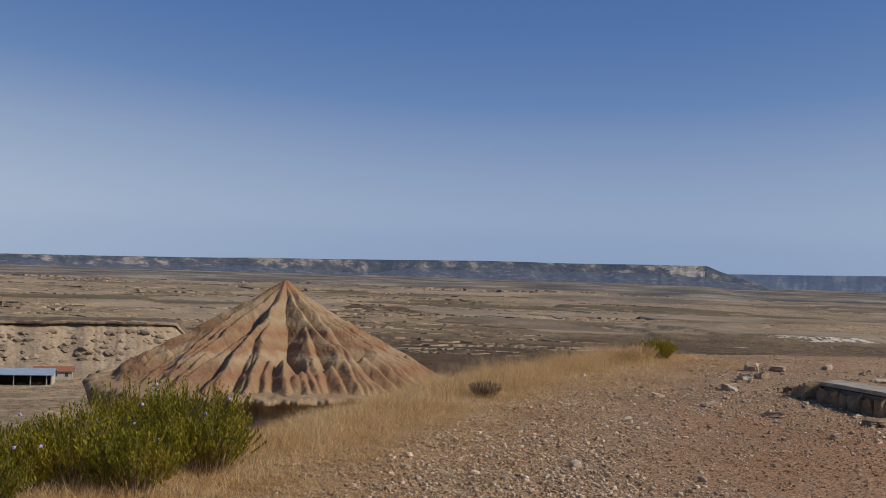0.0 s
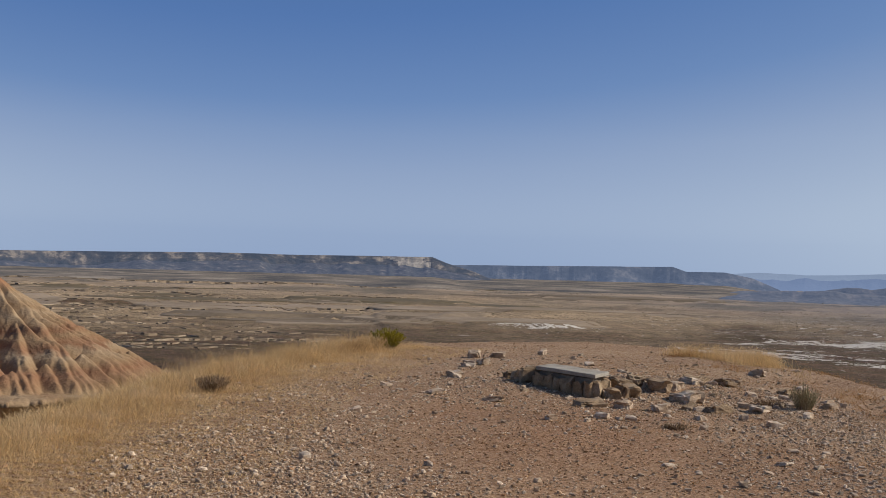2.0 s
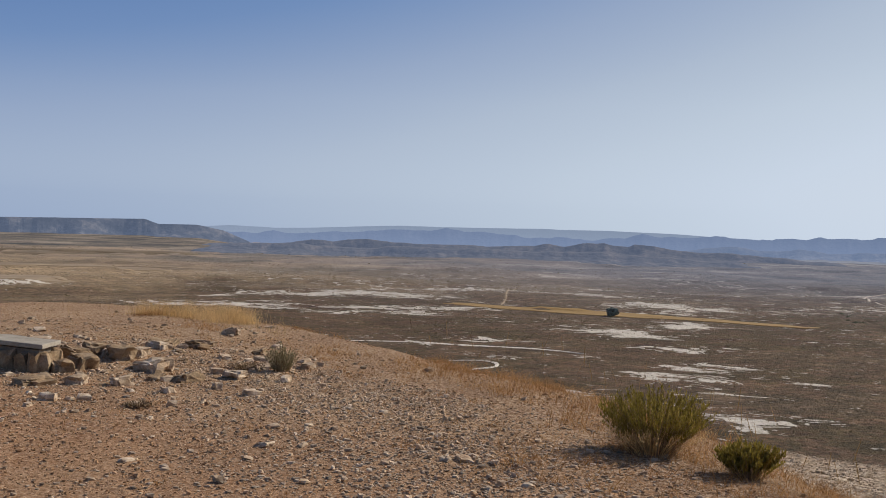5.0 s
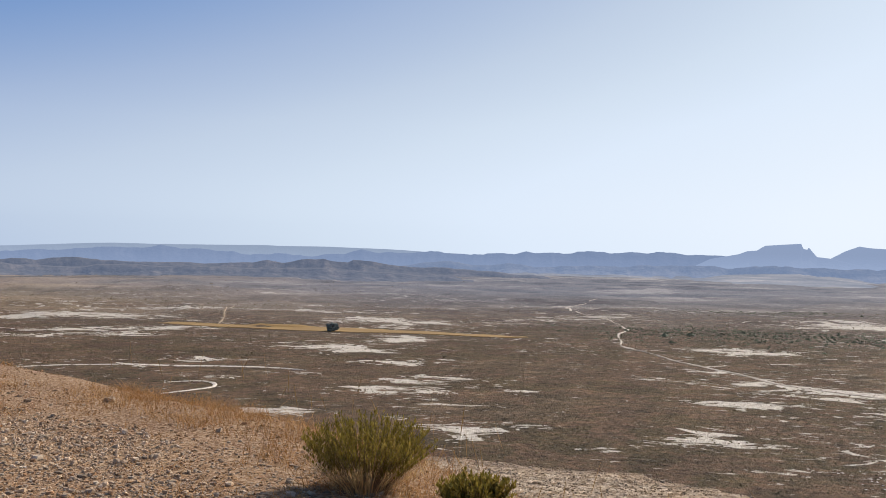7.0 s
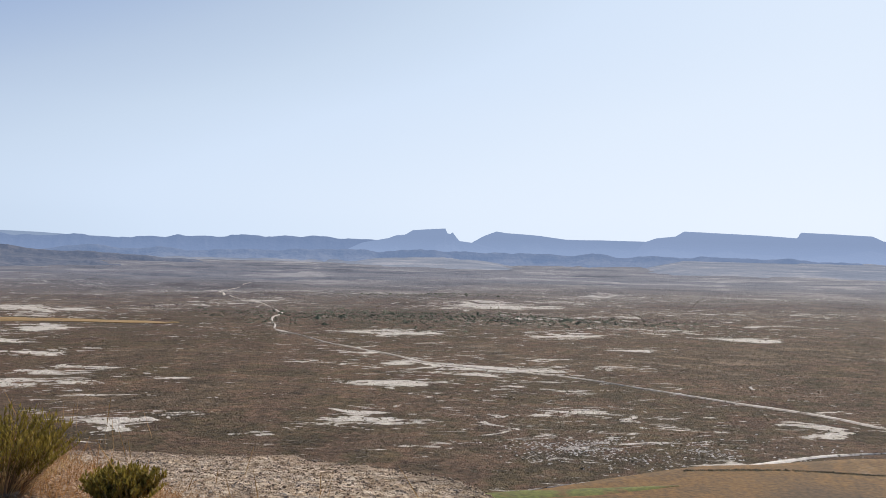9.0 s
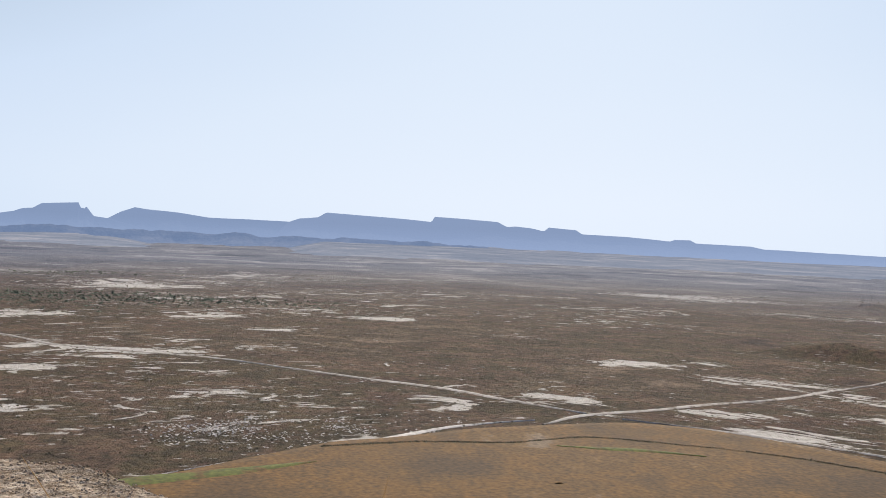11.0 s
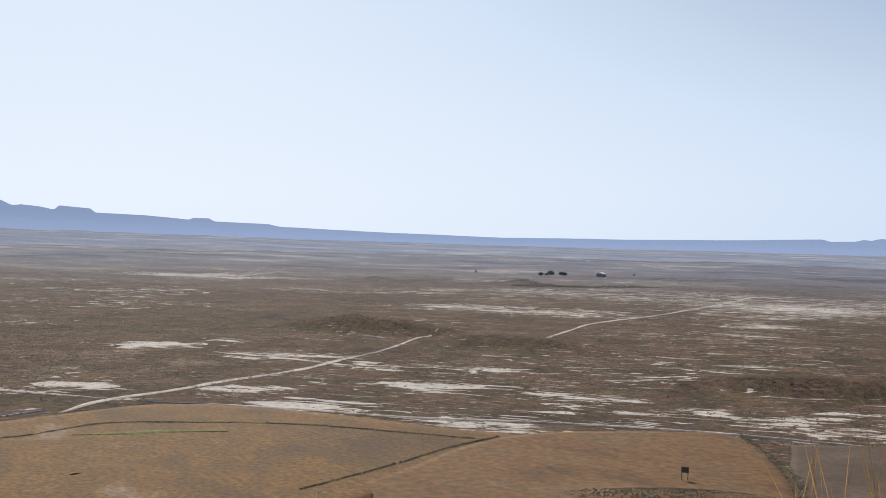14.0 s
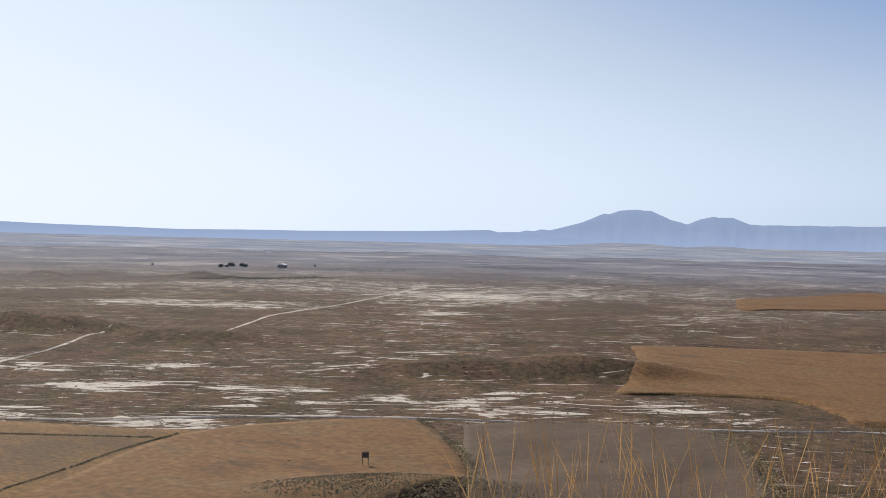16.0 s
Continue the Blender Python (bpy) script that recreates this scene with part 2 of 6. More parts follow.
M_OLIVE = mat("olive_leaf", [(0.18, 0.135, 0.025), (0.28, 0.21, 0.04), (0.38, 0.27, 0.075)], 3, bump=0, island=0.35, thin=0.3)
M_GREY = mat("grey_leaf", [(0.16, 0.14, 0.07), (0.26, 0.22, 0.12), (0.34, 0.28, 0.16)], 3, bump=0, island=0.3, thin=0.3)
M_STEM = mat("dry_stem", [(0.20, 0.13, 0.07), (0.32, 0.22, 0.13)], 8, bump=0, island=0.25)
M_FLOWER = mat("violet_flower", [(0.34, 0.24, 0.46), (0.5, 0.42, 0.6)], 8, bump=0, island=0.2)
M_DARKLEAF = mat("dark_scrub", [(0.032, 0.042, 0.02), (0.052, 0.064, 0.03), (0.08, 0.088, 0.042)], 0.5, bump=0, island=0.3)
M_THICKET = mat("grey_thicket", [(0.062, 0.073, 0.046), (0.094, 0.104, 0.062), (0.125, 0.130, 0.081)], 0.5, bump=0, island=0.3)
M_TRACK = mat("pale_track", [(0.172, 0.132, 0.091), (0.413, 0.340, 0.266), (0.482, 0.408, 0.328), (0.533, 0.463, 0.382)], 0.3, bump=0.2, fine=(1.2, 0.15), spread=(0.34, 0.6))
M_SALT = mat("salt_crust", [(0.12, 0.09, 0.06), (0.52, 0.45, 0.365), (0.62, 0.55, 0.46), (0.67, 0.60, 0.52)], 0.5, 5, bump=0.2, fine=(1.5, 0.12), spread=(0.38, 0.56))
M_STUBBLE = mat("stubble", [(0.069, 0.040, 0.016), (0.124, 0.059, 0.017), (0.152, 0.075, 0.024), (0.127, 0.070, 0.025), (0.185, 0.109, 0.049)], 0.09, detail=11, stretch=(0.7, 1.4, 1), bump=0.5, bump_scale=0.8, fine=(0.8, 0.3), bump_dist=0.2)
M_WEEDY = mat("weedy_stubble", [(0.085, 0.046, 0.016), (0.108, 0.056, 0.016), (0.124, 0.064, 0.017), (0.165, 0.080, 0.017), (0.120, 0.062, 0.016), (0.165, 0.085, 0.022), (0.20, 0.13, 0.07)], 0.045, detail=11, stretch=(0.8, 1.3, 1), bump=0.5, bump_scale=0.8, fine=(1.2, 0.4), bump_dist=0.2, spread=(0.36, 0.66))
M_FRESH = mat("fresh_weeds", [(0.125, 0.066, 0.018), (0.12, 0.088, 0.02), (0.10, 0.105, 0.018), (0.12, 0.125, 0.02)], 0.25, detail=8, bump=0.4, bump_scale=0.9, fine=(1.2, 0.35), bump_dist=0.2, spread=(0.36, 0.56))
M_PLOUGH = mat("ploughed_earth", [(0.060, 0.038, 0.023), (0.083, 0.054, 0.032), (0.111, 0.073, 0.045)], 0.05, stretch=(2.4, 1, 1), bump=0.3, bump_scale=0.9, fine=(0.8, 0.16), bump_dist=0.3)
M_GOLD = mat("golden_stubble", [(0.24, 0.145, 0.05), (0.32, 0.20, 0.072)], 0.03, bump=0.2, bump_scale=0.8, fine=(0.7, 0.14), bump_dist=0.2)
M_ROOFBLUE = mat("grey_blue_roof", [(0.22, 0.27, 0.33), (0.30, 0.35, 0.41)], 0.5, rough=0.5, bump=0.2)
M_ROOFRED = mat("terracotta_roof", [(0.22, 0.085, 0.045), (0.30, 0.13, 0.07)], 1.2, bump=0.4)
M_WALL = mat("limewash", [(0.34, 0.295, 0.235), (0.46, 0.41, 0.34)], 0.8, bump=0.2)
M_DARKWALL = mat("shaded_timber", [(0.05, 0.04, 0.03), (0.09, 0.07, 0.05)], 2, bump=0.2)
M_SIGN = mat("sign_board", [(0.10, 0.09, 0.08), (0.17, 0.15, 0.13)], 3, bump=0.1)
M_POST = mat("weathered_post", [(0.14, 0.11, 0.08), (0.22, 0.18, 0.13)], 4, bump=0.2)
# crown colour lightened and greyed, with distance haze put into it
M_TREE = mat("pine_crown", [(0.114, 0.134, 0.125), (0.162, 0.188, 0.163), (0.227, 0.252, 0.208)], 0.7, bump=0, island=0.35)
M_BARK = mat("bark", [(0.07, 0.05, 0.035), (0.13, 0.10, 0.07)], 4, bump=0.5)


# ---- tools ----
def fbm(x, y, scale, octaves=4, seed=0, gain=0.5):
    """Value noise, about -1 to 1, for arrays."""
    x, y = np.asarray(x, float) / scale, np.asarray(y, float) / scale
    total, amp, norm = 0.0, 1.0, 0.0
    for o in range(octaves):
        xi, yi = np.floor(x), np.floor(y)
        fx, fy = x - xi, y - yi
        fx, fy = fx * fx * (3 - 2 * fx), fy * fy * (3 - 2 * fy)

        def h(a, b):
            v = np.sin(a * 127.1 + b * 311.7 + (seed + o) * 74.7) * 43758.5453
            return v - np.floor(v)
        v = (h(xi, yi) * (1 - fx) + h(xi + 1, yi) * fx) * (1 - fy) + (h(xi, yi + 1) * (1 - fx) + h(xi + 1, yi + 1) * fx) * fy
        total, norm = total + amp * (2 * v - 1), norm + amp
        amp, x, y = amp * gain, x * 2.03 + 11.3, y * 2.03 + 4.7
    return total / norm


def smooth(a, b, v):
    u = np.clip((np.asarray(v, float) - a) / (b - a), 0, 1)
    return u * u * (3 - 2 * u)


def mesh_from(name, verts, faces, material=None, shade=False):
    me = bpy.data.meshes.new(name)
    verts = np.asarray(verts, np.float32)
    faces = np.asarray(faces, np.int32)
    k = faces.shape[1]
    me.vertices.add(len(verts))
    me.vertices.foreach_set("co", verts.ravel())
    me.loops.add(faces.size)
    me.loops.foreach_set("vertex_index", faces.ravel())
    me.polygons.add(len(faces))
    me.polygons.foreach_set("loop_start", np.arange(0, faces.size, k, dtype=np.int32))
    me.polygons.foreach_set("use_smooth", np.full(len(faces), shade))
    me.update(calc_edges=True)
    me.validate()
    if material:
        me.materials.append(material)
    return me


def thing(name, label, category, place=(0, 0, 0), group="", kind=""):
    e = new(name)
    e.location = place
    e.empty_display_size = 0.2
    return tagged(e, label, category, group, kind)


def part(name, bm, material, parent, label=""):
    """One mesh under a thing or a part, from a bmesh or a mesh, in the parent's own coordinates."""
    if isinstance(bm, bmesh.types.BMesh):
        me = bpy.data.meshes.new(name)
        bm.to_mesh(me)
        bm.free()
        if not me.materials:
            me.materials.append(material)
    else:
        me = bm
    ob = new(name, me)
    ob.parent = parent
    if label:
        ob["label"] = label
    return ob


def box(w, d, h, bevel=0.0, at=(0, 0, 0), rz=0.0, rough=0.0, cuts=0):
    bm = bmesh.new()
    bmesh.ops.create_cube(bm, size=1)
    bmesh.ops.scale(bm, vec=(w, d, h), verts=bm.verts)
    if cuts:
        bmesh.ops.subdivide_edges(bm, edges=bm.edges, cuts=cuts, use_grid_fill=True)
    if bevel:
        bmesh.ops.bevel(bm, geom=[e for e in bm.edges if e.calc_face_angle(0) > 0.5], offset=bevel, segments=2, affect="EDGES")
    if rough:
        for v in bm.verts:
            v.co += Vector([random.uniform(-rough, rough) for _ in range(3)])
    bmesh.ops.transform(bm, matrix=Matrix.Translation(at) @ Matrix.Rotation(rz, 4, "Z"), verts=bm.verts)
    return bm


ICO = bmesh.new()
bmesh.ops.create_icosphere(ICO, subdivisions=1, radius=1)
ICO_V = np.array([v.co[:] for v in ICO.verts])
ICO_F = np.array([[v.index for v in f.verts] for f in ICO.faces])
ICO.free()


def turn_z(a):
    c, s = np.cos(a), np.sin(a)
    r = np.zeros((len(a), 3, 3))
    r[:, 0, 0], r[:, 0, 1], r[:, 1, 0], r[:, 1, 1], r[:, 2, 2] = c, -s, s, c, 1
    return r


OCT_V = np.array([(1, 0, -0.2), (0.3, 0.95, -0.2), (-0.8, 0.6, -0.2), (-0.8, -0.6, -0.2), (0.3, -0.95, -0.2), (0, 0, 1)])
OCT_F = np.array([(0, 1, 5), (1, 2, 5), (2, 3, 5), (3, 4, 5), (4, 0, 5)])
CHIP_V = np.array([(1, 0.1, -0.3), (-0.1, 1, -0.3), (-1, -0.1, -0.3), (0.2, -0.9, -0.3), (0.75, 0.35, 0.7), (-0.4, 0.7, 0.85), (-0.7, -0.4, 0.75), (0.4, -0.6, 1.0)])
CHIP_F = np.array([(0, 1, 4), (1, 5, 4), (1, 2, 5), (2, 6, 5), (2, 3, 6), (3, 7, 6), (3, 0, 7), (0, 4, 7), (4, 5, 6), (4, 6, 7)])


def pebbles(name, xs, ys, sizes, material, flat=0.6, sink=0.25, rng=None, jitter=0.22, chips=False):
    """Many small angular stones in one mesh, each lying on the ground."""
    rng = rng or np.random.default_rng(3)
    n = len(xs)
    pv, pf = (CHIP_V, CHIP_F) if chips else (ICO_V, ICO_F)
    v = pv[None] * (1 + rng.uniform(-jitter, jitter, (n, len(pv), 1)))
    s = np.stack([sizes * rng.uniform(0.7, 1.3, n), sizes * rng.uniform(0.7, 1.1, n), sizes * flat * rng.uniform(0.7, 1.2, n)], -1) / 2
    v = np.einsum("nij,nkj->nki", turn_z(rng.uniform(0, 6.28, n)), v * s[:, None, :])
    v += np.stack([xs, ys, ground_z(xs, ys) + s[:, 2] * (1 - 2 * sink)], -1)[:, None, :]
    f = (pf[None] + (np.arange(n) * len(pv))[:, None, None]).reshape(-1, 3)
    return mesh_from(name, v.reshape(-1, 3), f, material)


def blades(name, xs, ys, heights, material, width=0.004, lean=0.35, rng=None, zs=None, segs=3, wind=(0, 0)):
    """Many grass blades in one mesh: tapered, bent strips."""
    rng = rng or np.random.default_rng(5)
    n = len(xs)
    a = rng.uniform(0, 6.28, n)
    ln = lean * rng.uniform(0.2, 1.4, n)
    dirx, diry = np.cos(a) + wind[0], np.sin(a) + wind[1]
    b = rng.uniform(0, 6.28, n)
    z0 = ground_z(xs, ys) - 0.01 if zs is None else zs
    vs = []
    for k in range(segs + 1):
        u = k / segs
        w = width * (1 - 0.85 * u) * 0.5
        cx, cy, cz = xs + dirx * ln * heights * u ** 1.8, ys + diry * ln * heights * u ** 1.8, z0 + heights * u * (1 - 0.15 * ln * u)
        vs += [np.stack([cx - np.cos(b) * w, cy - np.sin(b) * w, cz], -1), np.stack([cx + np.cos(b) * w, cy + np.sin(b) * w, cz], -1)]
    v = np.stack(vs, 1)
    q = np.array([[2 * k, 2 * k + 1, 2 * k + 3, 2 * k + 2] for k in range(segs)])
    f = (q[None] + (np.arange(n) * (2 * segs + 2))[:, None, None]).reshape(-1, 4)
    return mesh_from(name, v.reshape(-1, 3), f, material)


# ---- the lie of the land ----
EDGE = np.array([(-3.6, 3.0), (-2.4, 6.6), (-1.3, 9.4), (-0.2, 13.0), (1.6, 17.2), (3.6, 20.8), (5.4, 22.9), (7.7, 23.9), (10.1, 24.0), (11.5, 21.8), (11.0, 17.6),
                 (10.6, 14.3), (10.0, 11.8), (9.3, 9.0), (8.4, 7.0), (7.2, 5.2), (6.2, 3.4), (5.4, 1.4), (4.6, -0.6), (3.0, -2.6), (0.0, -4.5), (-6, -8), (-22, -14), (-22, 2), (-9, 2)])
PLAIN_Z = -32.0


def edge_distance(x, y):
    """Metres outside (positive) or inside (negative) the hilltop's rim."""
    best, inside = np.full(x.shape, 1e9), np.zeros(x.shape, bool)
    for (ax, ay), (bx, by) in zip(EDGE, np.roll(EDGE, -1, 0)):
        ex, ey = bx - ax, by - ay
        t = np.clip(((x - ax) * ex + (y - ay) * ey) / (ex * ex + ey * ey), 0, 1)
        best = np.minimum(best, np.hypot(x - ax - t * ex, y - ay - t * ey))
        inside ^= ((ay > y) != (by > y)) & (x < ex * (y - ay) / (ey if ey else 1e-9) + ax)
    return np.where(inside, -best, best)


def knoll(x, y, cx, cy, rx, ry, turn, h):
    c, s = math.cos(radians(turn)), math.sin(radians(turn))
    u, v = ((x - cx) * c + (y - cy) * s) / rx, (-(x - cx) * s + (y - cy) * c) / ry
    return h * np.exp(-(u * u + v * v) ** 1.3)


def plain_z(x, y):
    d = np.hypot(x, y)
    z = PLAIN_Z + fbm(x, y, 90, 4, 3) * (0.25 + 1.6 * smooth(350, 1400, d)) + fbm(x, y, 14, 3, 8) * (0.10 + 0.25 * smooth(250, 700, d))
    # low eroded steps across the plain
    t = fbm(x, y, 260, 5, 21) * 3.0
    step = (np.floor(t) + smooth(0.44, 0.56, t - np.floor(t))) * 2.4
    z = z + step * smooth(330, 800, d) * (0.35 + 0.65 * smooth(-200, 500, y))
    z = z + knoll(x, y, 318, -186, 22, 9, 35, 4.2) + knoll(x, y, 338, -168, 20, 9, 30, 4.4) + knoll(x, y, 270, -198, 30, 9, 42, 3.2)
    z = z + knoll(x, y, 157, -206, 38, 8, 40, 4.0) + knoll(x, y, 136, -226, 20, 7, 40, 2.4) + knoll(x, y, 93, -97, 17, 7, 45, 2.2)
    z = z + knoll(x, y, 700, -385, 18, 9, 0, 4) + knoll(x, y, 640, -470, 22, 9, 30, 4) + knoll(x, y, 430, -690, 30, 10, 30, 4)
    return z


def ground_z(x, y):
    x, y = np.atleast_1d(np.asarray(x, float)), np.atleast_1d(np.asarray(y, float))
    z = plain_z(x, y)
    near = np.hypot(x, y) < 160
    if near.any():
        xn, yn = x[near], y[near]
        s = edge_distance(xn, yn)
        so = np.maximum(s, 0)
        rough = 1 + 0.22 * fbm(xn, yn, 9, 4, 5)
        hill = -0.74 * rough * (np.sqrt(so * so + 2.2) - 1.483)
        hill += (0.05 * fbm(xn, yn, 3.5, 3, 1) + 0.016 * fbm(xn, yn, 0.5, 2, 2)) * (1 + 2 * smooth(0, 4, s))
        hill += knoll(xn, yn, 7.2, 16.4, 3.6, 2.6, 0, 0.10) + knoll(xn, yn, 6.95, 13.8, 0.95, 0.9, 0, 0.12)
        r = np.hypot(xn - 15.5, yn - 11.0)
        shoulder = -2.55 - 0.05 * (xn - 15.5) + 0.25 * fbm(xn, yn, 4, 4, 31) - 0.75 * np.maximum(r - 7.5, 0)
        a, k = np.maximum(hill, shoulder), 1.2
        zz = z[near]
        z[near] = np.where(a - zz > 12, a, zz + np.log1p(np.exp(np.clip((a - zz) / k, -40, 40))) * k)
    return z


# salt pans: place and half their length
SALT_EAST = [(232, 161, 11), (259, 161, 13), (248, 200, 4), (205, 139, 4), (220, 134, 9), (186, 111, 7), (178, 104, 4), (197, 99, 4), (248, 130, 4), (181, 77, 2), (302, 114, 4), (200, 64, 7), (259, 77, 6), (214, 67, 4), (328, 99, 3), (308, 86, 2), (309, 73, 3), (305, 48, 10), (305, 197, 9), (492, 338, 25), (391, 263, 5), (663, 114, 20), (388, 18, 9), (448, -22, 12), (431, 47, 8), (422, 126, 17)]
SALT_NORTH = [(287, 382, 12), (318, 363, 17), (270, 244, 2), (326, 253, 12), (295, 195, 14), (227, 155, 12), (180, 157, 9), (258, 257, 8), (193, 127, 4), (322, 236, 10), (249, 150, 7), (375, 251, 6), (247, 446, 16), (273, 431, 22), (323, 401, 19), (357, 382, 19), (224, 639, 19), (223, 213, 6), (165, 569, 6), (253, 641, 17), (305, 513, 12), (388, 524, 31), (419, 472, 19), (50, 852, 22), (121, 491, 5), (516, 483, 34)]
SALT_SOUTH = [(232, -54, 6), (267, -115, 11), (237, -127, 6), (235, -143, 3), (223, -153, 6), (201, -125, 7), (183, -141, 5), (174, -146, 4), (168, -151, 3), (152, -146, 6), (187, -185, 5), (150, -158, 4), (138, -163, 5), (136, -174, 4), (156, -102, 4), (146, -109, 6), (211, -86, 5), (189, -86, 5), (135, -187, 4), (804, -267, 35), (734, -306, 39), (428, -281, 24), (388, -303, 24), (383, -71, 9), (303, -92, 8), (309, -116, 4)]
SALT_WEST = [(153, -145, 5), (148, -154, 5), (182, -139, 4), (236, -144, 5), (222, -153, 6), (241, -127, 7), (154, -107, 7), (134, -184, 10), (134, -162, 7), (121, -166, 7), (107, -197, 8), (100, -190, 6), (85, -187, 4), (185, -373, 5), (166, -363, 5), (148, -358, 3), (187, -183, 4), (157, -207, 4), (268, -309, 7), (380, -482, 28), (301, -353, 12)]


def salt_cover(x, y, d):
    """How far salt crusts spread: 1 in the pans, near 0 on open scrub, negative where there are none."""
    bearing = np.degrees(np.arctan2(-x, y))
    open_scrub = -0.5 + 0.47 * smooth(-8, -40, bearing) + 0.14 * smooth(300, 700, d) + 0.5 * fbm(x, y, 70, 4, 71) * smooth(-10, -45, bearing)
    pans = np.zeros(len(x))
    for px, py, half in SALT_EAST + SALT_NORTH + SALT_SOUTH + SALT_WEST:
        # each pan is drawn out across the line of sight, to fit the camera's view
        r = math.hypot(px, py)
        ux, uy = -py / r, px / r
        a, b = (x - px) * ux + (y - py) * uy, (x - px) * uy - (y - py) * ux
        far = max(5.0, 0.85 * half + 0.008 * r)
        pans = np.maximum(pans, 0.74 * np.exp(-((a / (half * 1.5 + 1.5)) ** 2) ** 1.2 - ((b / far) ** 2) ** 1.1))
    pans = pans * (1 - 0.38 * smooth(-95, -125, bearing) * (x > 0))
    return (np.maximum(open_scrub, -0.3) + pans - 0.25 * smooth(900, 2000, d)) * smooth(70, 130, d) - (1 - smooth(70, 130, d)) - 0.5 * smooth(-30.2, -28.8, plain_z(x, y)) * (d < 420)


def build_ground():
    az = np.radians(np.concatenate([np.arange(-168, 38, 0.29), np.arange(38, 192, 2.2)]))
    rr = 0.35 * 1.0215 ** np.arange(0, 460)
    rr = rr[rr < 4960]
    a, r = np.meshgrid(az, rr)
    x, y = 1.4 - np.sin(a) * r, 1.8 + np.cos(a) * r
    flat = (x.ravel(), y.ravel())
    z = ground_z(*flat)
    nr, na = x.shape
    i = np.arange(nr * na).reshape(nr, na)
    j = np.roll(i, -1, 1)
    f = np.stack([i[:-1], j[:-1], j[1:], i[1:]], -1).reshape(-1, 4)[:, ::-1]
    v = np.stack([*flat, z], -1)
    c = np.array([[1.4, 1.8, float(ground_z(1.4, 1.8)[0])]])
    hub = np.full(na // 2, nr * na)
    f = np.concatenate([f, np.stack([i[0, 0:2 * (na // 2):2], i[0, 1:2 * (na // 2):2], np.roll(i[0], -2)[0:2 * (na // 2):2], hub], -1)])
    me = mesh_from("ground", np.concatenate([v, c]), f, M_GROUND, True)
    s = np.full(len(z), 99.0)
    near = np.hypot(*flat) < 160
    s[near] = edge_distance(flat[0][near], flat[1][near])
    d = np.hypot(*flat)
    covers = {
        "gravel": 1 - smooth(-0.3, 3.5, s + 1.2 * fbm(*flat, 1.5, 3, 12)),
        "scree": np.maximum((1 - smooth(6, 10, np.hypot(flat[0] - 15.5, flat[1] - 11.0) + 3.0 * fbm(*flat, 3.0, 4, 44))), 0.55 * (1 - smooth(18, 60, s))),
        "salt": salt_cover(*flat, d),
        "path": 1 - 0.9 * np.exp(-((flat[0] - 3.9) / 2.0) ** 2 - ((flat[1] - 8.4) / 5.0) ** 2) * (1 + 0.5 * fbm(*flat, 2.0, 3, 14)),
        "south": smooth(-85, -125, np.degrees(np.arctan2(-flat[0], flat[1]))) * (flat[0] > 0),
        # weight of the far tones, painted haze among them, growing with distance
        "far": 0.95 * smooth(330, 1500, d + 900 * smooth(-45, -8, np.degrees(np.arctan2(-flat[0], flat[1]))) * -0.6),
        "tan": np.maximum(smooth(480, 850, d + 160 * fbm(*flat, 120, 3, 19)), smooth(2, 7, np.degrees(np.arctan2(-flat[0], flat[1]))) * (d > 90)) * smooth(-60, -18, np.degrees(np.arctan2(-flat[0], flat[1]))) * (np.abs(np.arctan2(flat[0], flat[1])) < 2),
    }
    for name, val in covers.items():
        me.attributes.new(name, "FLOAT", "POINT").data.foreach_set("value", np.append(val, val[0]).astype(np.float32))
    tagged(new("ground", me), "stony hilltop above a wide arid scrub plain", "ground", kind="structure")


build_ground()


# ---- far mesas and hills: a backdrop kilometres off that never shifts as the camera moves, with distance haze as emission ----
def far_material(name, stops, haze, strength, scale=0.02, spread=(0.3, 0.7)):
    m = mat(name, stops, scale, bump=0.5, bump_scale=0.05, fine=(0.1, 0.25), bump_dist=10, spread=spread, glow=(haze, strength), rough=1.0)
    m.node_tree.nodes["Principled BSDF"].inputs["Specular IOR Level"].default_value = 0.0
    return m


# the second colour is the haze put in as emission, with its strength
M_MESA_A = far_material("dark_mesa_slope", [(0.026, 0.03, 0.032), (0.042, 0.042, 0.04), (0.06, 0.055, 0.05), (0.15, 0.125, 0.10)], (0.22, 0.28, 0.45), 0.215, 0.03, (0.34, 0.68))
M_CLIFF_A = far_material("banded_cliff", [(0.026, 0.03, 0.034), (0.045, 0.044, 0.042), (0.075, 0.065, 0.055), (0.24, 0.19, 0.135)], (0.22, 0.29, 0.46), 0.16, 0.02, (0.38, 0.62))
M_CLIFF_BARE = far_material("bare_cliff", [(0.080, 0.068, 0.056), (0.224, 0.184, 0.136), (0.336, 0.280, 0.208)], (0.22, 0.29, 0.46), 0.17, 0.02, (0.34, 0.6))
M_MESA_B = far_material("haze_blue_mesa", [(0.02, 0.022, 0.026), (0.045, 0.046, 0.05), (0.14, 0.125, 0.11)], (0.22, 0.29, 0.45), 0.33, 0.015, (0.36, 0.68))
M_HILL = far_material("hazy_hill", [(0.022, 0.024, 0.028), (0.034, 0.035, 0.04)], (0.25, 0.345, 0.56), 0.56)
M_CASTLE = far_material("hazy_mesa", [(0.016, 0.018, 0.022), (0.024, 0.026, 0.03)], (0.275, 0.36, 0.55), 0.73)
M_FAINT = far_material("haze_faint_hill", [(0.022, 0.024, 0.028), (0.034, 0.035, 0.04)], (0.30, 0.38, 0.53), 0.72)
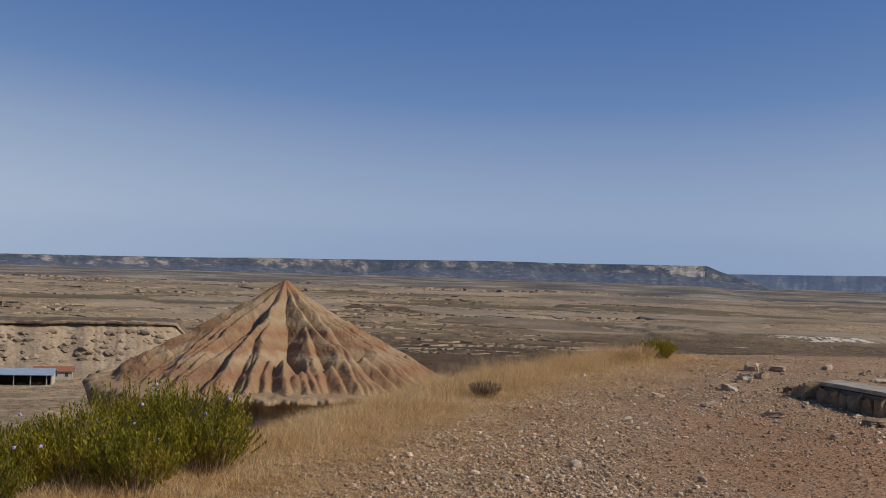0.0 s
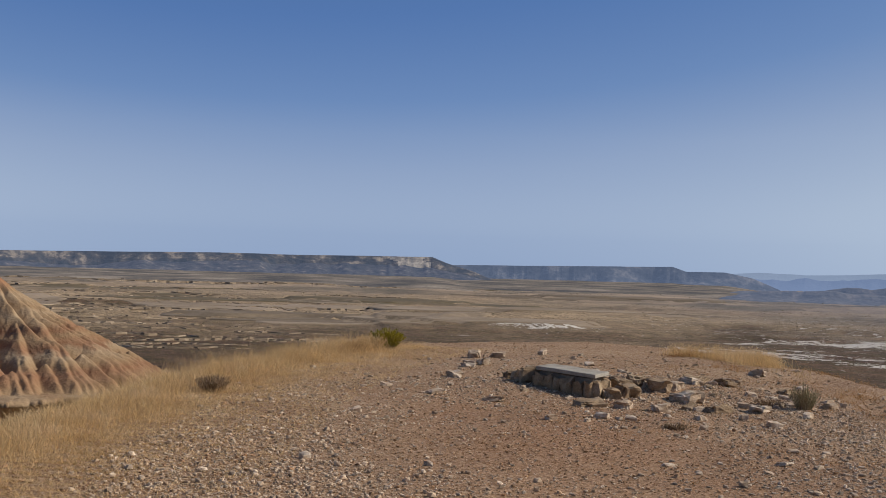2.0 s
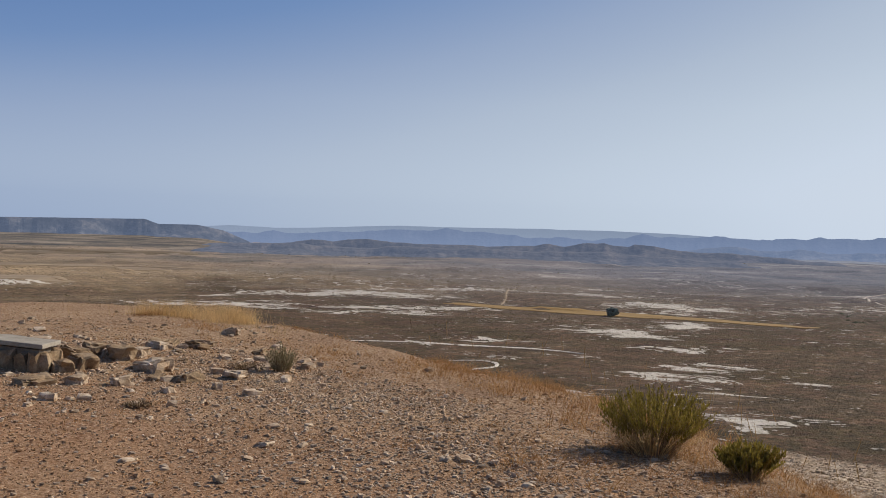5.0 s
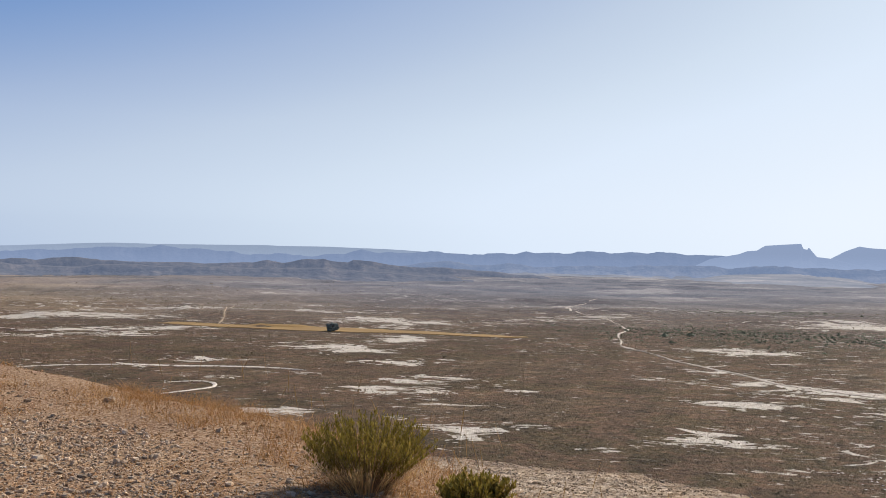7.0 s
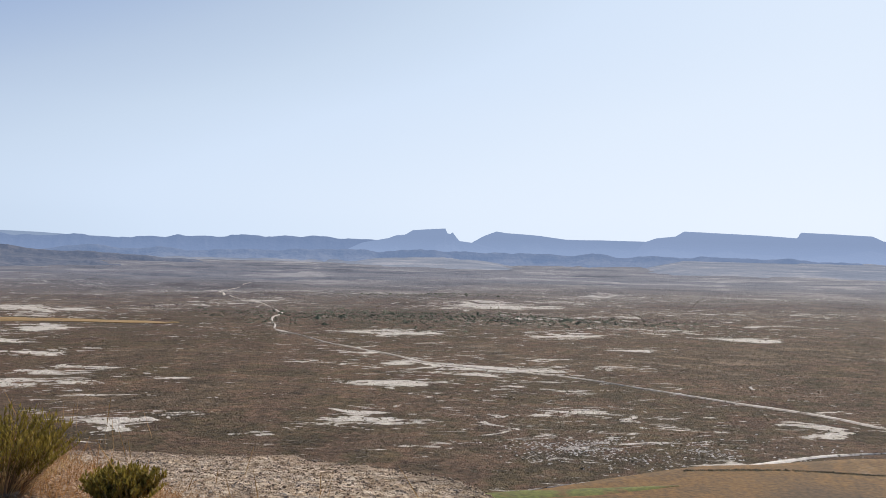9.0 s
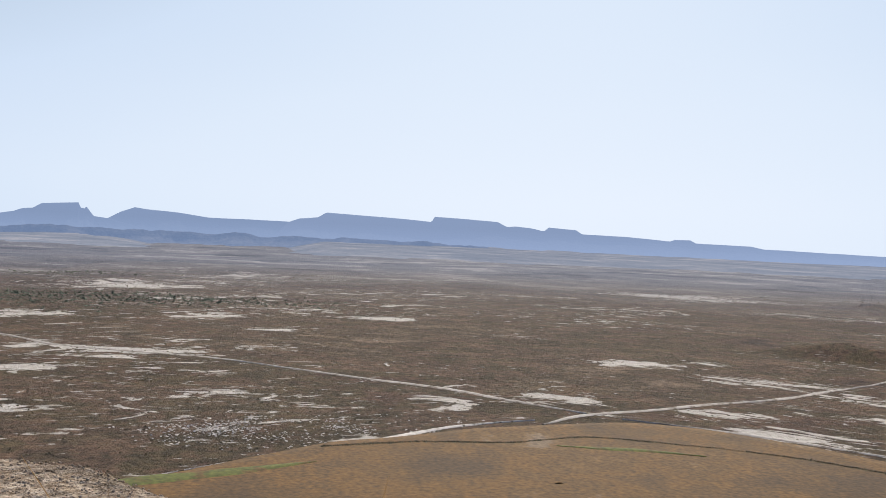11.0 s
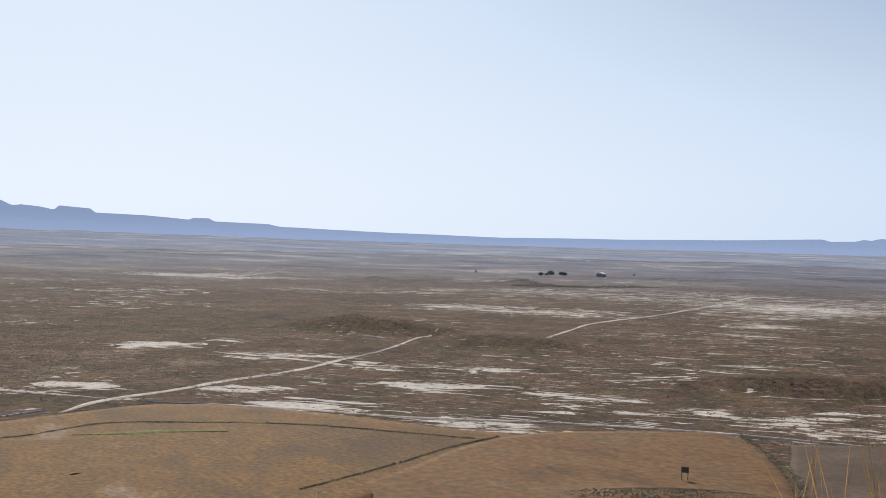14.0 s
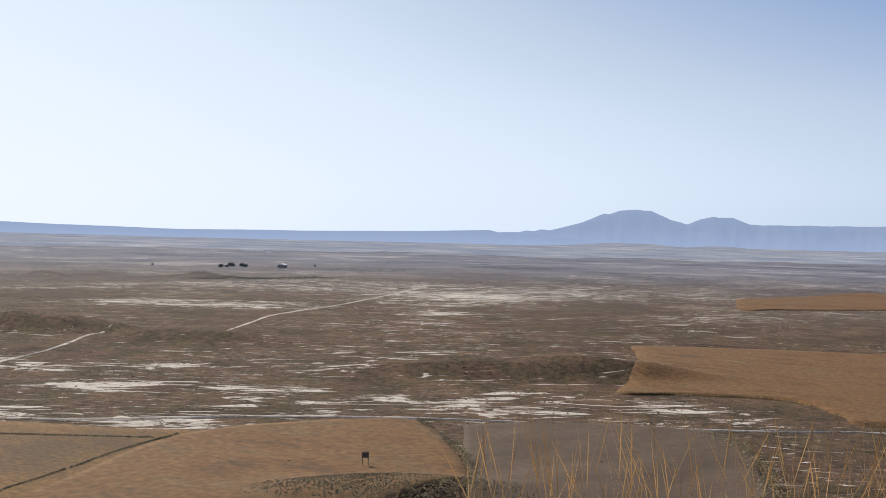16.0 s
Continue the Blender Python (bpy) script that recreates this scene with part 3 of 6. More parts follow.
# copy of M_CASTLE with brighter haze emission, for the side nearer the sun
M_STEP = far_material("hazy_mesa_sunward", [(0.016, 0.018, 0.022), (0.024, 0.026, 0.03)], (0.28, 0.362, 0.55), 0.75)
# materials of the added aprons, with haze in their emission
M_APRON = far_material("hazy_apron_ground", [(0.06, 0.062, 0.066), (0.10, 0.098, 0.098), (0.14, 0.13, 0.12), (0.24, 0.21, 0.18)], (0.26, 0.305, 0.41), 0.44, 0.006, (0.36, 0.66))
M_LOWLAND = far_material("hazed_lowland", [(0.061, 0.055, 0.049), (0.115, 0.095, 0.074), (0.176, 0.139, 0.102), (0.270, 0.218, 0.160)], (0.24, 0.27, 0.34), 0.10, 0.006, (0.36, 0.64))
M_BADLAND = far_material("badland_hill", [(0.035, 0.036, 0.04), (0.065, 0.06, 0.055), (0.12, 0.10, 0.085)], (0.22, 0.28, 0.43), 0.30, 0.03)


def mesa(name, label, crest, dist, material, foot=380.0, depth=500.0, cliff=0.3, seed=1, rough=1.0, step=0.09, cliff_material=None, crag=1.2, crag_scale=130, pale=None, apron=0.0, apron_material=None, apron_span=None):
    """A long upland seen from the hilltop: crest gives bearing (degrees to the left of +y) and height (degrees) of its rim; a cliff above a concave, gullied talus."""
    crest = sorted(crest)
    az = np.arange(crest[0][0], crest[-1][0] + step / 2, step)
    elv = np.interp(az, [c[0] for c in crest], [c[1] for c in crest])
    arc = np.radians(az) * dist
    top = 1.5 + dist * np.tan(np.radians(elv)) + crag * fbm(arc, arc * 0, crag_scale, 4, seed)
    base = PLAIN_Z - 6.0
    wob = fbm(arc, arc * 0, 420, 4, seed + 3) * 0.16 * foot * rough
    us = np.concatenate([np.linspace(-1, -0.12, 26), [-0.10, -0.075, -0.06, -0.05, -0.04, -0.03, -0.02, 0.0, 0.05, 1.0, 1.6]])
    kink = np.clip(1 - cliff * (1 + 0.5 * fbm(arc, arc * 0, 300, 3, seed + 12)), 0.35, 0.97)
    rows = []
    for u in us:
        w = smooth(-1, -0.1, u) if u < -0.1 else 1.0
        gx = arc + 45 * fbm(arc, arc * 0 + u * 90, 200, 2, seed + 20)
        g1, g2 = np.abs(fbm(gx, u * 30 + 0 * arc, 240, 2, seed + 6)), np.abs(fbm(gx, u * 40 + 0 * arc, 70, 3, seed + 8))
        env = smooth(-1.0, -0.6, u) * (1 - smooth(-0.14, -0.05, u))
        if u < -0.1:
            h = kink * np.interp(u, [-1, -0.75, -0.5, -0.3, -0.1], [0, 0.10, 0.30, 0.58, 1.0])
        else:
            h = kink + (1 - kink) * np.interp(u, [-0.1, -0.06, -0.02, 0.0, 0.05, 1.0, 1.6], [0, 0.35, 0.93, 0.985, 1.0, 1.0, -0.6])
        r = dist + (u * foot if u < 0 else u * depth) + wob * (1 if u < 0.1 else 0.5) + fbm(arc, arc * 0 + u * 40, 45, 3, seed + 9) * foot * 0.02 * (u < 0.06)
        z = base + (top - base) * h - env * (top - base) * rough * (0.34 * g1 + 0.2 * g2) * (0.5 + 0.5 * w)
        rows.append(np.stack([-np.sin(np.radians(az)) * r, np.cos(np.radians(az)) * r, z], -1))
    v = np.stack(rows)
    na = v.shape[1]
    e = thing(name, label, "mesa")
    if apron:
        # long gentle apron added from the plain to its foot; its glow imitates haze
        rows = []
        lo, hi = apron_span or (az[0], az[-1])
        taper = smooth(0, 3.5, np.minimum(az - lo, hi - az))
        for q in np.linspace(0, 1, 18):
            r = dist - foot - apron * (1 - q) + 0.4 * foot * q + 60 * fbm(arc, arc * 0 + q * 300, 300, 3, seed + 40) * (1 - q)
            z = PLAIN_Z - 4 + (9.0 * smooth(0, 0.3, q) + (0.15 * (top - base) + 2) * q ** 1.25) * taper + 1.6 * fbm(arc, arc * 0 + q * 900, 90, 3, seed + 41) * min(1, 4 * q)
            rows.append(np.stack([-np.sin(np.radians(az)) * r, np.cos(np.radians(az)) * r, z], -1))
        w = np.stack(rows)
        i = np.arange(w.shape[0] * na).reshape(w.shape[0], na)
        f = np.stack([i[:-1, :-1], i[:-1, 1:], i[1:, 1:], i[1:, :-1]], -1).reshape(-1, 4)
        part("haze_apron", mesh_from("haze_apron", w.reshape(-1, 3), f, apron_material, True), apron_material, e, "foot slope added with haze in its glow")
    for piece, k0, k1, m in (("talus", 0, 27, material), ("cliff", 26, 35, cliff_material or material), ("plateau", 34, len(us), material)):
        w = v[k0:k1]
        i = np.arange(w.shape[0] * na).reshape(w.shape[0], na)
        f = np.stack([i[:-1, :-1], i[:-1, 1:], i[1:, 1:], i[1:, :-1]], -1).reshape(-1, 4)
        if pale and piece == "cliff":
            # one stretch of the cliff is bare pale rock
            wav = np.repeat(0.5 * fbm(np.arange(w.shape[0] - 1) * 3.0, 0 * np.arange(w.shape[0] - 1), 1.0, 2, 8), len(az) - 1)
            col = np.tile(az[:-1], w.shape[0] - 1) + wav
            bare = (col > pale[0]) & (col < pale[1])
            part("pale_cliff", mesh_from("pale_cliff", w.reshape(-1, 3), f[bare], M_CLIFF_BARE), M_CLIFF_BARE, e, "bare pale rock face")
            f = f[~bare]
        part(piece, mesh_from(piece, w.reshape(-1, 3), f, m, piece != "cliff"), m, e)
    return e


LOW = -0.55
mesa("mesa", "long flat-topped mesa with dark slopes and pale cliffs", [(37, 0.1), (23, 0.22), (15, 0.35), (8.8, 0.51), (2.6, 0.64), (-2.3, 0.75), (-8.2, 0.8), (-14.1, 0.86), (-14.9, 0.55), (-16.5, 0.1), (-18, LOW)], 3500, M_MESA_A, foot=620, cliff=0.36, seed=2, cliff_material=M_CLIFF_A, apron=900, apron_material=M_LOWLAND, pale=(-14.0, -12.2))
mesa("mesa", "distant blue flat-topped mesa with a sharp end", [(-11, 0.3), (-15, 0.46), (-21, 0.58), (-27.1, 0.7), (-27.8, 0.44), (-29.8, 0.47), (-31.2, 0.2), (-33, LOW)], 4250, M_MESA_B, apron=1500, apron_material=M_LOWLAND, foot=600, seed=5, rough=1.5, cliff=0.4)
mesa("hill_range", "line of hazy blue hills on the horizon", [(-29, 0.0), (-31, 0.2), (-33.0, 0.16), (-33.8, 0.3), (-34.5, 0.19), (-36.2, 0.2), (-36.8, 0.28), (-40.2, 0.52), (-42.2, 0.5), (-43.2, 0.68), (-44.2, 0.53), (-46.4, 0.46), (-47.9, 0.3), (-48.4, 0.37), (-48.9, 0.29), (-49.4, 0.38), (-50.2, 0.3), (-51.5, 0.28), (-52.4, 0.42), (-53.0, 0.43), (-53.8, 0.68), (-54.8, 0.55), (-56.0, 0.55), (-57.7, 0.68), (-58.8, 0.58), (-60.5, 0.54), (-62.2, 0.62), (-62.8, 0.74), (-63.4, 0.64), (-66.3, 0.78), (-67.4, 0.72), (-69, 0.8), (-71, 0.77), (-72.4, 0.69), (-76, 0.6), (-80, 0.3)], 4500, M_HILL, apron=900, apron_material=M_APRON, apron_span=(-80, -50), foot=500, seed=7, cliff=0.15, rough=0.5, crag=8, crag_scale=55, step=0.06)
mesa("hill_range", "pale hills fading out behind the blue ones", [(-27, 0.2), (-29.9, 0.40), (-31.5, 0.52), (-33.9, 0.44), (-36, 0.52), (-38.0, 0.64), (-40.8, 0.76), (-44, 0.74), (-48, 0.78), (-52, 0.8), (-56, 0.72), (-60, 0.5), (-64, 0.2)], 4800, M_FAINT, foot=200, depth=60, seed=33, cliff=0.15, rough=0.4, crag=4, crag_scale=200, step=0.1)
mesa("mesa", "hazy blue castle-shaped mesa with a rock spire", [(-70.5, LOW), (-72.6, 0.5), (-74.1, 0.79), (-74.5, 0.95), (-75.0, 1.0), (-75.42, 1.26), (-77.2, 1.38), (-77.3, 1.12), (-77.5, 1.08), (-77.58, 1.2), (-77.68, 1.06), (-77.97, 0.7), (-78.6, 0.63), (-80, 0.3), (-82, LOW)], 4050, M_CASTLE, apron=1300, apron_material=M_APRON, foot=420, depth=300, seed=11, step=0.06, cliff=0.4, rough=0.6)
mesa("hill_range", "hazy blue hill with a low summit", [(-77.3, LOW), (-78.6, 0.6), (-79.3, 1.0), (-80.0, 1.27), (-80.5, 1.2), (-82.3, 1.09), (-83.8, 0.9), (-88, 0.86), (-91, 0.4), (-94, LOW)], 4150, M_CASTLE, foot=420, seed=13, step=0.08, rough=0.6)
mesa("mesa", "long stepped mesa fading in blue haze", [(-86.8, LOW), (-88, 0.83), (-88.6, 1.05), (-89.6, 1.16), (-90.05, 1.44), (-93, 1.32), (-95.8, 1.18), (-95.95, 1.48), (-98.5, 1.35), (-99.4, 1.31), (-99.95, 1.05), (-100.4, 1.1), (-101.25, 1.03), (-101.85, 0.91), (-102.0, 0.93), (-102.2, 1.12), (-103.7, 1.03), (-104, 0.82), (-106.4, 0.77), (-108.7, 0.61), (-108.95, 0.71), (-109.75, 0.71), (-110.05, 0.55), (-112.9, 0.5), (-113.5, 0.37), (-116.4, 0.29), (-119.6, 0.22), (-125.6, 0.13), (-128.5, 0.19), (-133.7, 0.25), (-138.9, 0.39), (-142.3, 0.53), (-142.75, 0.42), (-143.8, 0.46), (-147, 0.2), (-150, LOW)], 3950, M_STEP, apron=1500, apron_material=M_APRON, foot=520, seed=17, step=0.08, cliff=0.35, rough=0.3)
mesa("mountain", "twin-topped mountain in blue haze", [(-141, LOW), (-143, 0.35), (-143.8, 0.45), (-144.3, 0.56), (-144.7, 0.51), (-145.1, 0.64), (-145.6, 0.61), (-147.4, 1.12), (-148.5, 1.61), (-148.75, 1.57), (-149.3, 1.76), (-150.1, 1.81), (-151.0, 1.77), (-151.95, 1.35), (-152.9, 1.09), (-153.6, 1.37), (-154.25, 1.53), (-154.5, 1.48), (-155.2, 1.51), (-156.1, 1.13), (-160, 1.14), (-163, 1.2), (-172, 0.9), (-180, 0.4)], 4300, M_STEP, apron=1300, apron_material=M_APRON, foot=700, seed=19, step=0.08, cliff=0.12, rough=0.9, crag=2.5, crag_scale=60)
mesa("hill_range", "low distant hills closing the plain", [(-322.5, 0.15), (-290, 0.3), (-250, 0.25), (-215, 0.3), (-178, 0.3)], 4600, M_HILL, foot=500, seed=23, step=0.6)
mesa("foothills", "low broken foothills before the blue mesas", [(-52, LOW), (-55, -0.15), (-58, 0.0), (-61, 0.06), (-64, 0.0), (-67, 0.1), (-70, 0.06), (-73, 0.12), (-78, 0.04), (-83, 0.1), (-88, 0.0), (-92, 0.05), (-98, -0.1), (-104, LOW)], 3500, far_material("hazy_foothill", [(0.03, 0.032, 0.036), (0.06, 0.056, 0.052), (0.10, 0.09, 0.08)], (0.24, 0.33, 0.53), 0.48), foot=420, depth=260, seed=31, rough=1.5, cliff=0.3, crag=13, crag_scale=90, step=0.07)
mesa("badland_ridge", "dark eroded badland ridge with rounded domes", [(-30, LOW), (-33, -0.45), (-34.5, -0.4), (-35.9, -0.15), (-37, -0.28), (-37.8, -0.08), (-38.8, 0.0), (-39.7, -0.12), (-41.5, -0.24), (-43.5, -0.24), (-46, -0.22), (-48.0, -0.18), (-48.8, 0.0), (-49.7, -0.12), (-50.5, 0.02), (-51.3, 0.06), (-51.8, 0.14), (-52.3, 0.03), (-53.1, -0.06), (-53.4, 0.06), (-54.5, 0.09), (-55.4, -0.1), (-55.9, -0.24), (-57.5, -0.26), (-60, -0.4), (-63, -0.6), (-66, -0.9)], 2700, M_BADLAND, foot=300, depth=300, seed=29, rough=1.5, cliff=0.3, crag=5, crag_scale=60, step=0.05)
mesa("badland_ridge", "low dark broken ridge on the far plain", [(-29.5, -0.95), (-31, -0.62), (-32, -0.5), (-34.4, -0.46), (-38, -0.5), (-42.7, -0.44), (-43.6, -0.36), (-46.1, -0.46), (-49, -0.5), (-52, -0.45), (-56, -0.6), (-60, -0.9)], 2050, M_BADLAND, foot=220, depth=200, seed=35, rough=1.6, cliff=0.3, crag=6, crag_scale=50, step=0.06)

# ---- the pointed clay mound ----
def mound_material():
    m = mat("banded_clay", [(0.20, 0.125, 0.07), (0.32, 0.225, 0.135)], 0.3, bump=0.5, bump_scale=1.6, fine=(2.0, 0.22), bump_dist=0.4)
    n, l = m.node_tree.nodes, m.node_tree.links
    geo = n.new("ShaderNodeNewGeometry")
    sep = n.new("ShaderNodeSeparateXYZ")
    l.new(geo.outputs["Position"], sep.inputs[0])
    nz = n.new("ShaderNodeTexNoise")
    nz.inputs["Scale"].default_value, nz.inputs["Detail"].default_value = 0.16, 4
    l.new(geo.outputs["Position"], nz.inputs["Vector"])
    ma = n.new("ShaderNodeMath")
    ma.operation = "MULTIPLY_ADD"
    ma.inputs[1].default_value = 4.5
    l.new(nz.outputs["Fac"], ma.inputs[0])
    l.new(sep.outputs["Z"], ma.inputs[2])
    mr = n.new("ShaderNodeMapRange")
    mr.inputs["From Min"].default_value, mr.inputs["From Max"].default_value = -18.0, 2.4
    l.new(ma.outputs[0], mr.inputs["Value"])
    r = n.new("ShaderNodeValToRGB")
    el = r.color_ramp.elements
    red, pale, tan, rust = (0.235, 0.108, 0.053), (0.345, 0.24, 0.14), (0.275, 0.17, 0.086), (0.29, 0.125, 0.058)
    bands = [(0.0, tan), (0.07, pale), (0.14, tan), (0.24, red), (0.31, tan), (0.37, pale), (0.41, red), (0.48, tan), (0.54, red), (0.60, tan), (0.66, pale), (0.70, tan), (0.78, pale), (0.84, tan), (0.92, rust), (1.0, rust)]
    while len(el) < len(bands):
        el.new(0.5)
    for i, (p, c) in enumerate(bands):
        el[i].position, el[i].color = p, (*c, 1)
    l.new(mr.outputs[0], r.inputs[0])
    b = n["Principled BSDF"]
    old = b.inputs["Base Color"].links[0].from_socket
    mx = n.new("ShaderNodeMix")
    mx.data_type = "RGBA"
    mx.inputs[0].default_value = 0.78
    l.new(old, mx.inputs[6])
    l.new(r.outputs[0], mx.inputs[7])
    l.new(mx.outputs[2], b.inputs["Base Color"])
    return m


def mound_ridges(rng, top, hgt, rad):
    """Crest lines that run down from the summit and fork on their way: plan places and heights."""
    lines = []

    def grow(bearing, r0, start, sink, order):
        x, y = start
        r, heading = r0, bearing
        split = (rng.uniform(6.5, 10.5), rng.uniform(13, 18), rng.uniform(20, 25))[order] if order < 3 else 99
        end = rad * (rng.uniform(0.84, 1.0) if order else 0.95)
        if order < 3 and rng.random() < (0.05, 0.16, 0.42)[order]:
            split = 99
        while r < end:
            lines.append((x, y, top - crest_drop(r / rad, hgt) - sink))
            heading += rng.normal(0, 2.6) + 0.10 * (bearing - heading)
            x, y = x + 0.6 * math.cos(radians(heading)), y + 0.6 * math.sin(radians(heading))
            r = math.hypot(x, y)
            sink += rng.uniform(-0.01, 0.035) * (order > 0)
            if r > split:
                fork = (rng.uniform(15, 25), rng.uniform(13, 20), rng.uniform(10, 16))[order]
                share = rng.uniform(0.25, 0.75)
                grow(heading + fork * share, r, (x, y), sink + rng.uniform(0, 0.25), order + 1)
                grow(heading - fork * (1 - share), r, (x, y), sink + rng.uniform(0, 0.7), order + 1)
                return

    for m in (-96, -66, -37, -13, 17, 44, 66, 92, 122, 152, 182, 212, 240):
        grow(m - 81.3, 0.3, (0.3 * math.cos(radians(m - 81.3)), 0.3 * math.sin(radians(m - 81.3))), rng.uniform(0, 0.5), 0)
    # short spurs low down, with three-cornered fronts
    for k in range(46):
        a, r = rng.uniform(0, 360), rad * rng.uniform(0.6, 0.82)
        grow(a, r, (r * math.cos(radians(a)), r * math.sin(radians(a))), rng.uniform(0.6, 1.6), 3)
    return np.array(lines, np.float32)


def crest_drop(u, hgt):
    return hgt * float(np.interp(u, [0, 0.06, 0.18, 0.30, 0.46, 0.66, 0.85, 1.0], [0, 0.075, 0.205, 0.315, 0.455, 0.62, 0.80, 0.95]))


def clay_mound():
    cx, cy, top, rad, hgt = -28.4, 187.6, -0.3, 31.0, 18.0
    rng = np.random.default_rng(8)
    na, nk = 1000, 150
    th = np.linspace(0, 2 * np.pi, na + 1)[:-1]
    ridges = mound_ridges(rng, 0.0, hgt, rad)
    us = np.concatenate([np.linspace(0.004, 1.0, nk), [1.015, 1.035, 1.045, 1.0, 0.955, 0.975, 1.03, 1.12, 1.22, 1.32]])
    lefthand = np.exp(-((((th - radians(215) + np.pi) % (2 * np.pi)) - np.pi) / 0.42) ** 2)
    side = 1 + 0.05 * fbm(np.cos(th), np.sin(th), 0.9, 3, 41)
    rows = []
    for k, u in enumerate(us):
        r = rad * u * side
        gx, gy = np.cos(th) * r, np.sin(th) * r
        if k < nk:
            wx, wy = gx + 0.7 * fbm(gx, gy, 4.0, 3, 15), gy + 0.7 * fbm(gx, gy, 4.0, 3, 16)
            best = np.full(na, -60.0)
            for part_of in np.array_split(ridges, 6):
                d = np.sqrt((wx[:, None] - part_of[:, 0]) ** 2 + (wy[:, None] - part_of[:, 1]) ** 2 + 0.09)
                best = np.maximum(best, (part_of[:, 2] - 1.3 * (d - 0.3)).max(1))
            # the gullies run out on a gently sloping shelf
            shelf = -hgt * (0.885 + 0.09 * u) + 0.25 * fbm(gx, gy, 5.0, 3, 17) if u > 0.6 else -60.0
            best = np.maximum(best, shelf)
            z = top + best - 0.55 * np.abs(fbm(gx, gy, 2.6, 4, 27, 0.6)) * smooth(0.05, 0.3, u)
            # thin hard beds stand out as small steps
            z = z + 0.10 * np.sin(z * 2.6 + 2 * fbm(gx, gy, 9.0, 2, 5)) * smooth(0.15, 0.4, u)
        else:
            lip = k - nk
            z = top - hgt * 0.978 + np.interp(lip, [0, 1, 2, 3, 4, 5, 6, 7, 8, 9], [0.0, -0.15, -0.75, -1.0, -2.0, -3.2, -5.5, -9.5, -13, -16]) + (0.35 if lip < 3 else 0.6) * fbm(np.cos(th) * 22, np.sin(th) * 22, 1.0, 4, 51 + lip // 3) - 3.0 * lefthand * (lip > 2)
            r = r + (0.9 * fbm(np.cos(th) * 9, np.sin(th) * 9, 1.0, 4, 71) + 1.1 * np.round(2.2 * fbm(np.cos(th) * 30, np.sin(th) * 30, 1.0, 3, 73)) / 2.2 if lip < 5 else 2.2 * fbm(np.cos(th) * 7, np.sin(th) * 7, 1.0, 4, 77) - 1.0) * (1 if lip else 0.4) + 1.6 * lefthand * min(1, lip / 3)
        rows.append(np.stack([cx + np.cos(th) * r, cy + np.sin(th) * r, z + 0 * th], -1))
    v = np.stack(rows)
    e = thing("clay_mound", "pointed banded clay mound with deep erosion gullies", "mound")
    m = mound_material()
    for piece, k0, k1 in (("cone", 0, nk), ("ledge", nk - 1, nk + 5), ("pedestal", nk + 4, len(us))):
        w = v[k0:k1]
        i = np.arange(w.shape[0] * na).reshape(w.shape[0], na)
        j = np.roll(i, -1, 1)
        f = np.stack([i[:-1], i[1:], j[1:], j[:-1]], -1).reshape(-1, 4)
        part(piece, mesh_from(piece, w.reshape(-1, 3), f, m, True), m, e)


clay_mound()


# ---- bank, farm sheds and track beyond the mound ----
M_BANK = mat("sandy_bank", [(0.23, 0.162, 0.102), (0.30, 0.218, 0.142), (0.36, 0.272, 0.185)], 0.12, bump=0.6, bump_scale=0.9, fine=(0.9, 0.2), bump_dist=0.5)


M_BANKTOP = mat("scrubby_terrace", [(0.085, 0.062, 0.036), (0.14, 0.10, 0.06), (0.19, 0.14, 0.085)], 0.2, bump=0.5, bump_scale=1.0, fine=(0.9, 0.3), bump_dist=0.4)


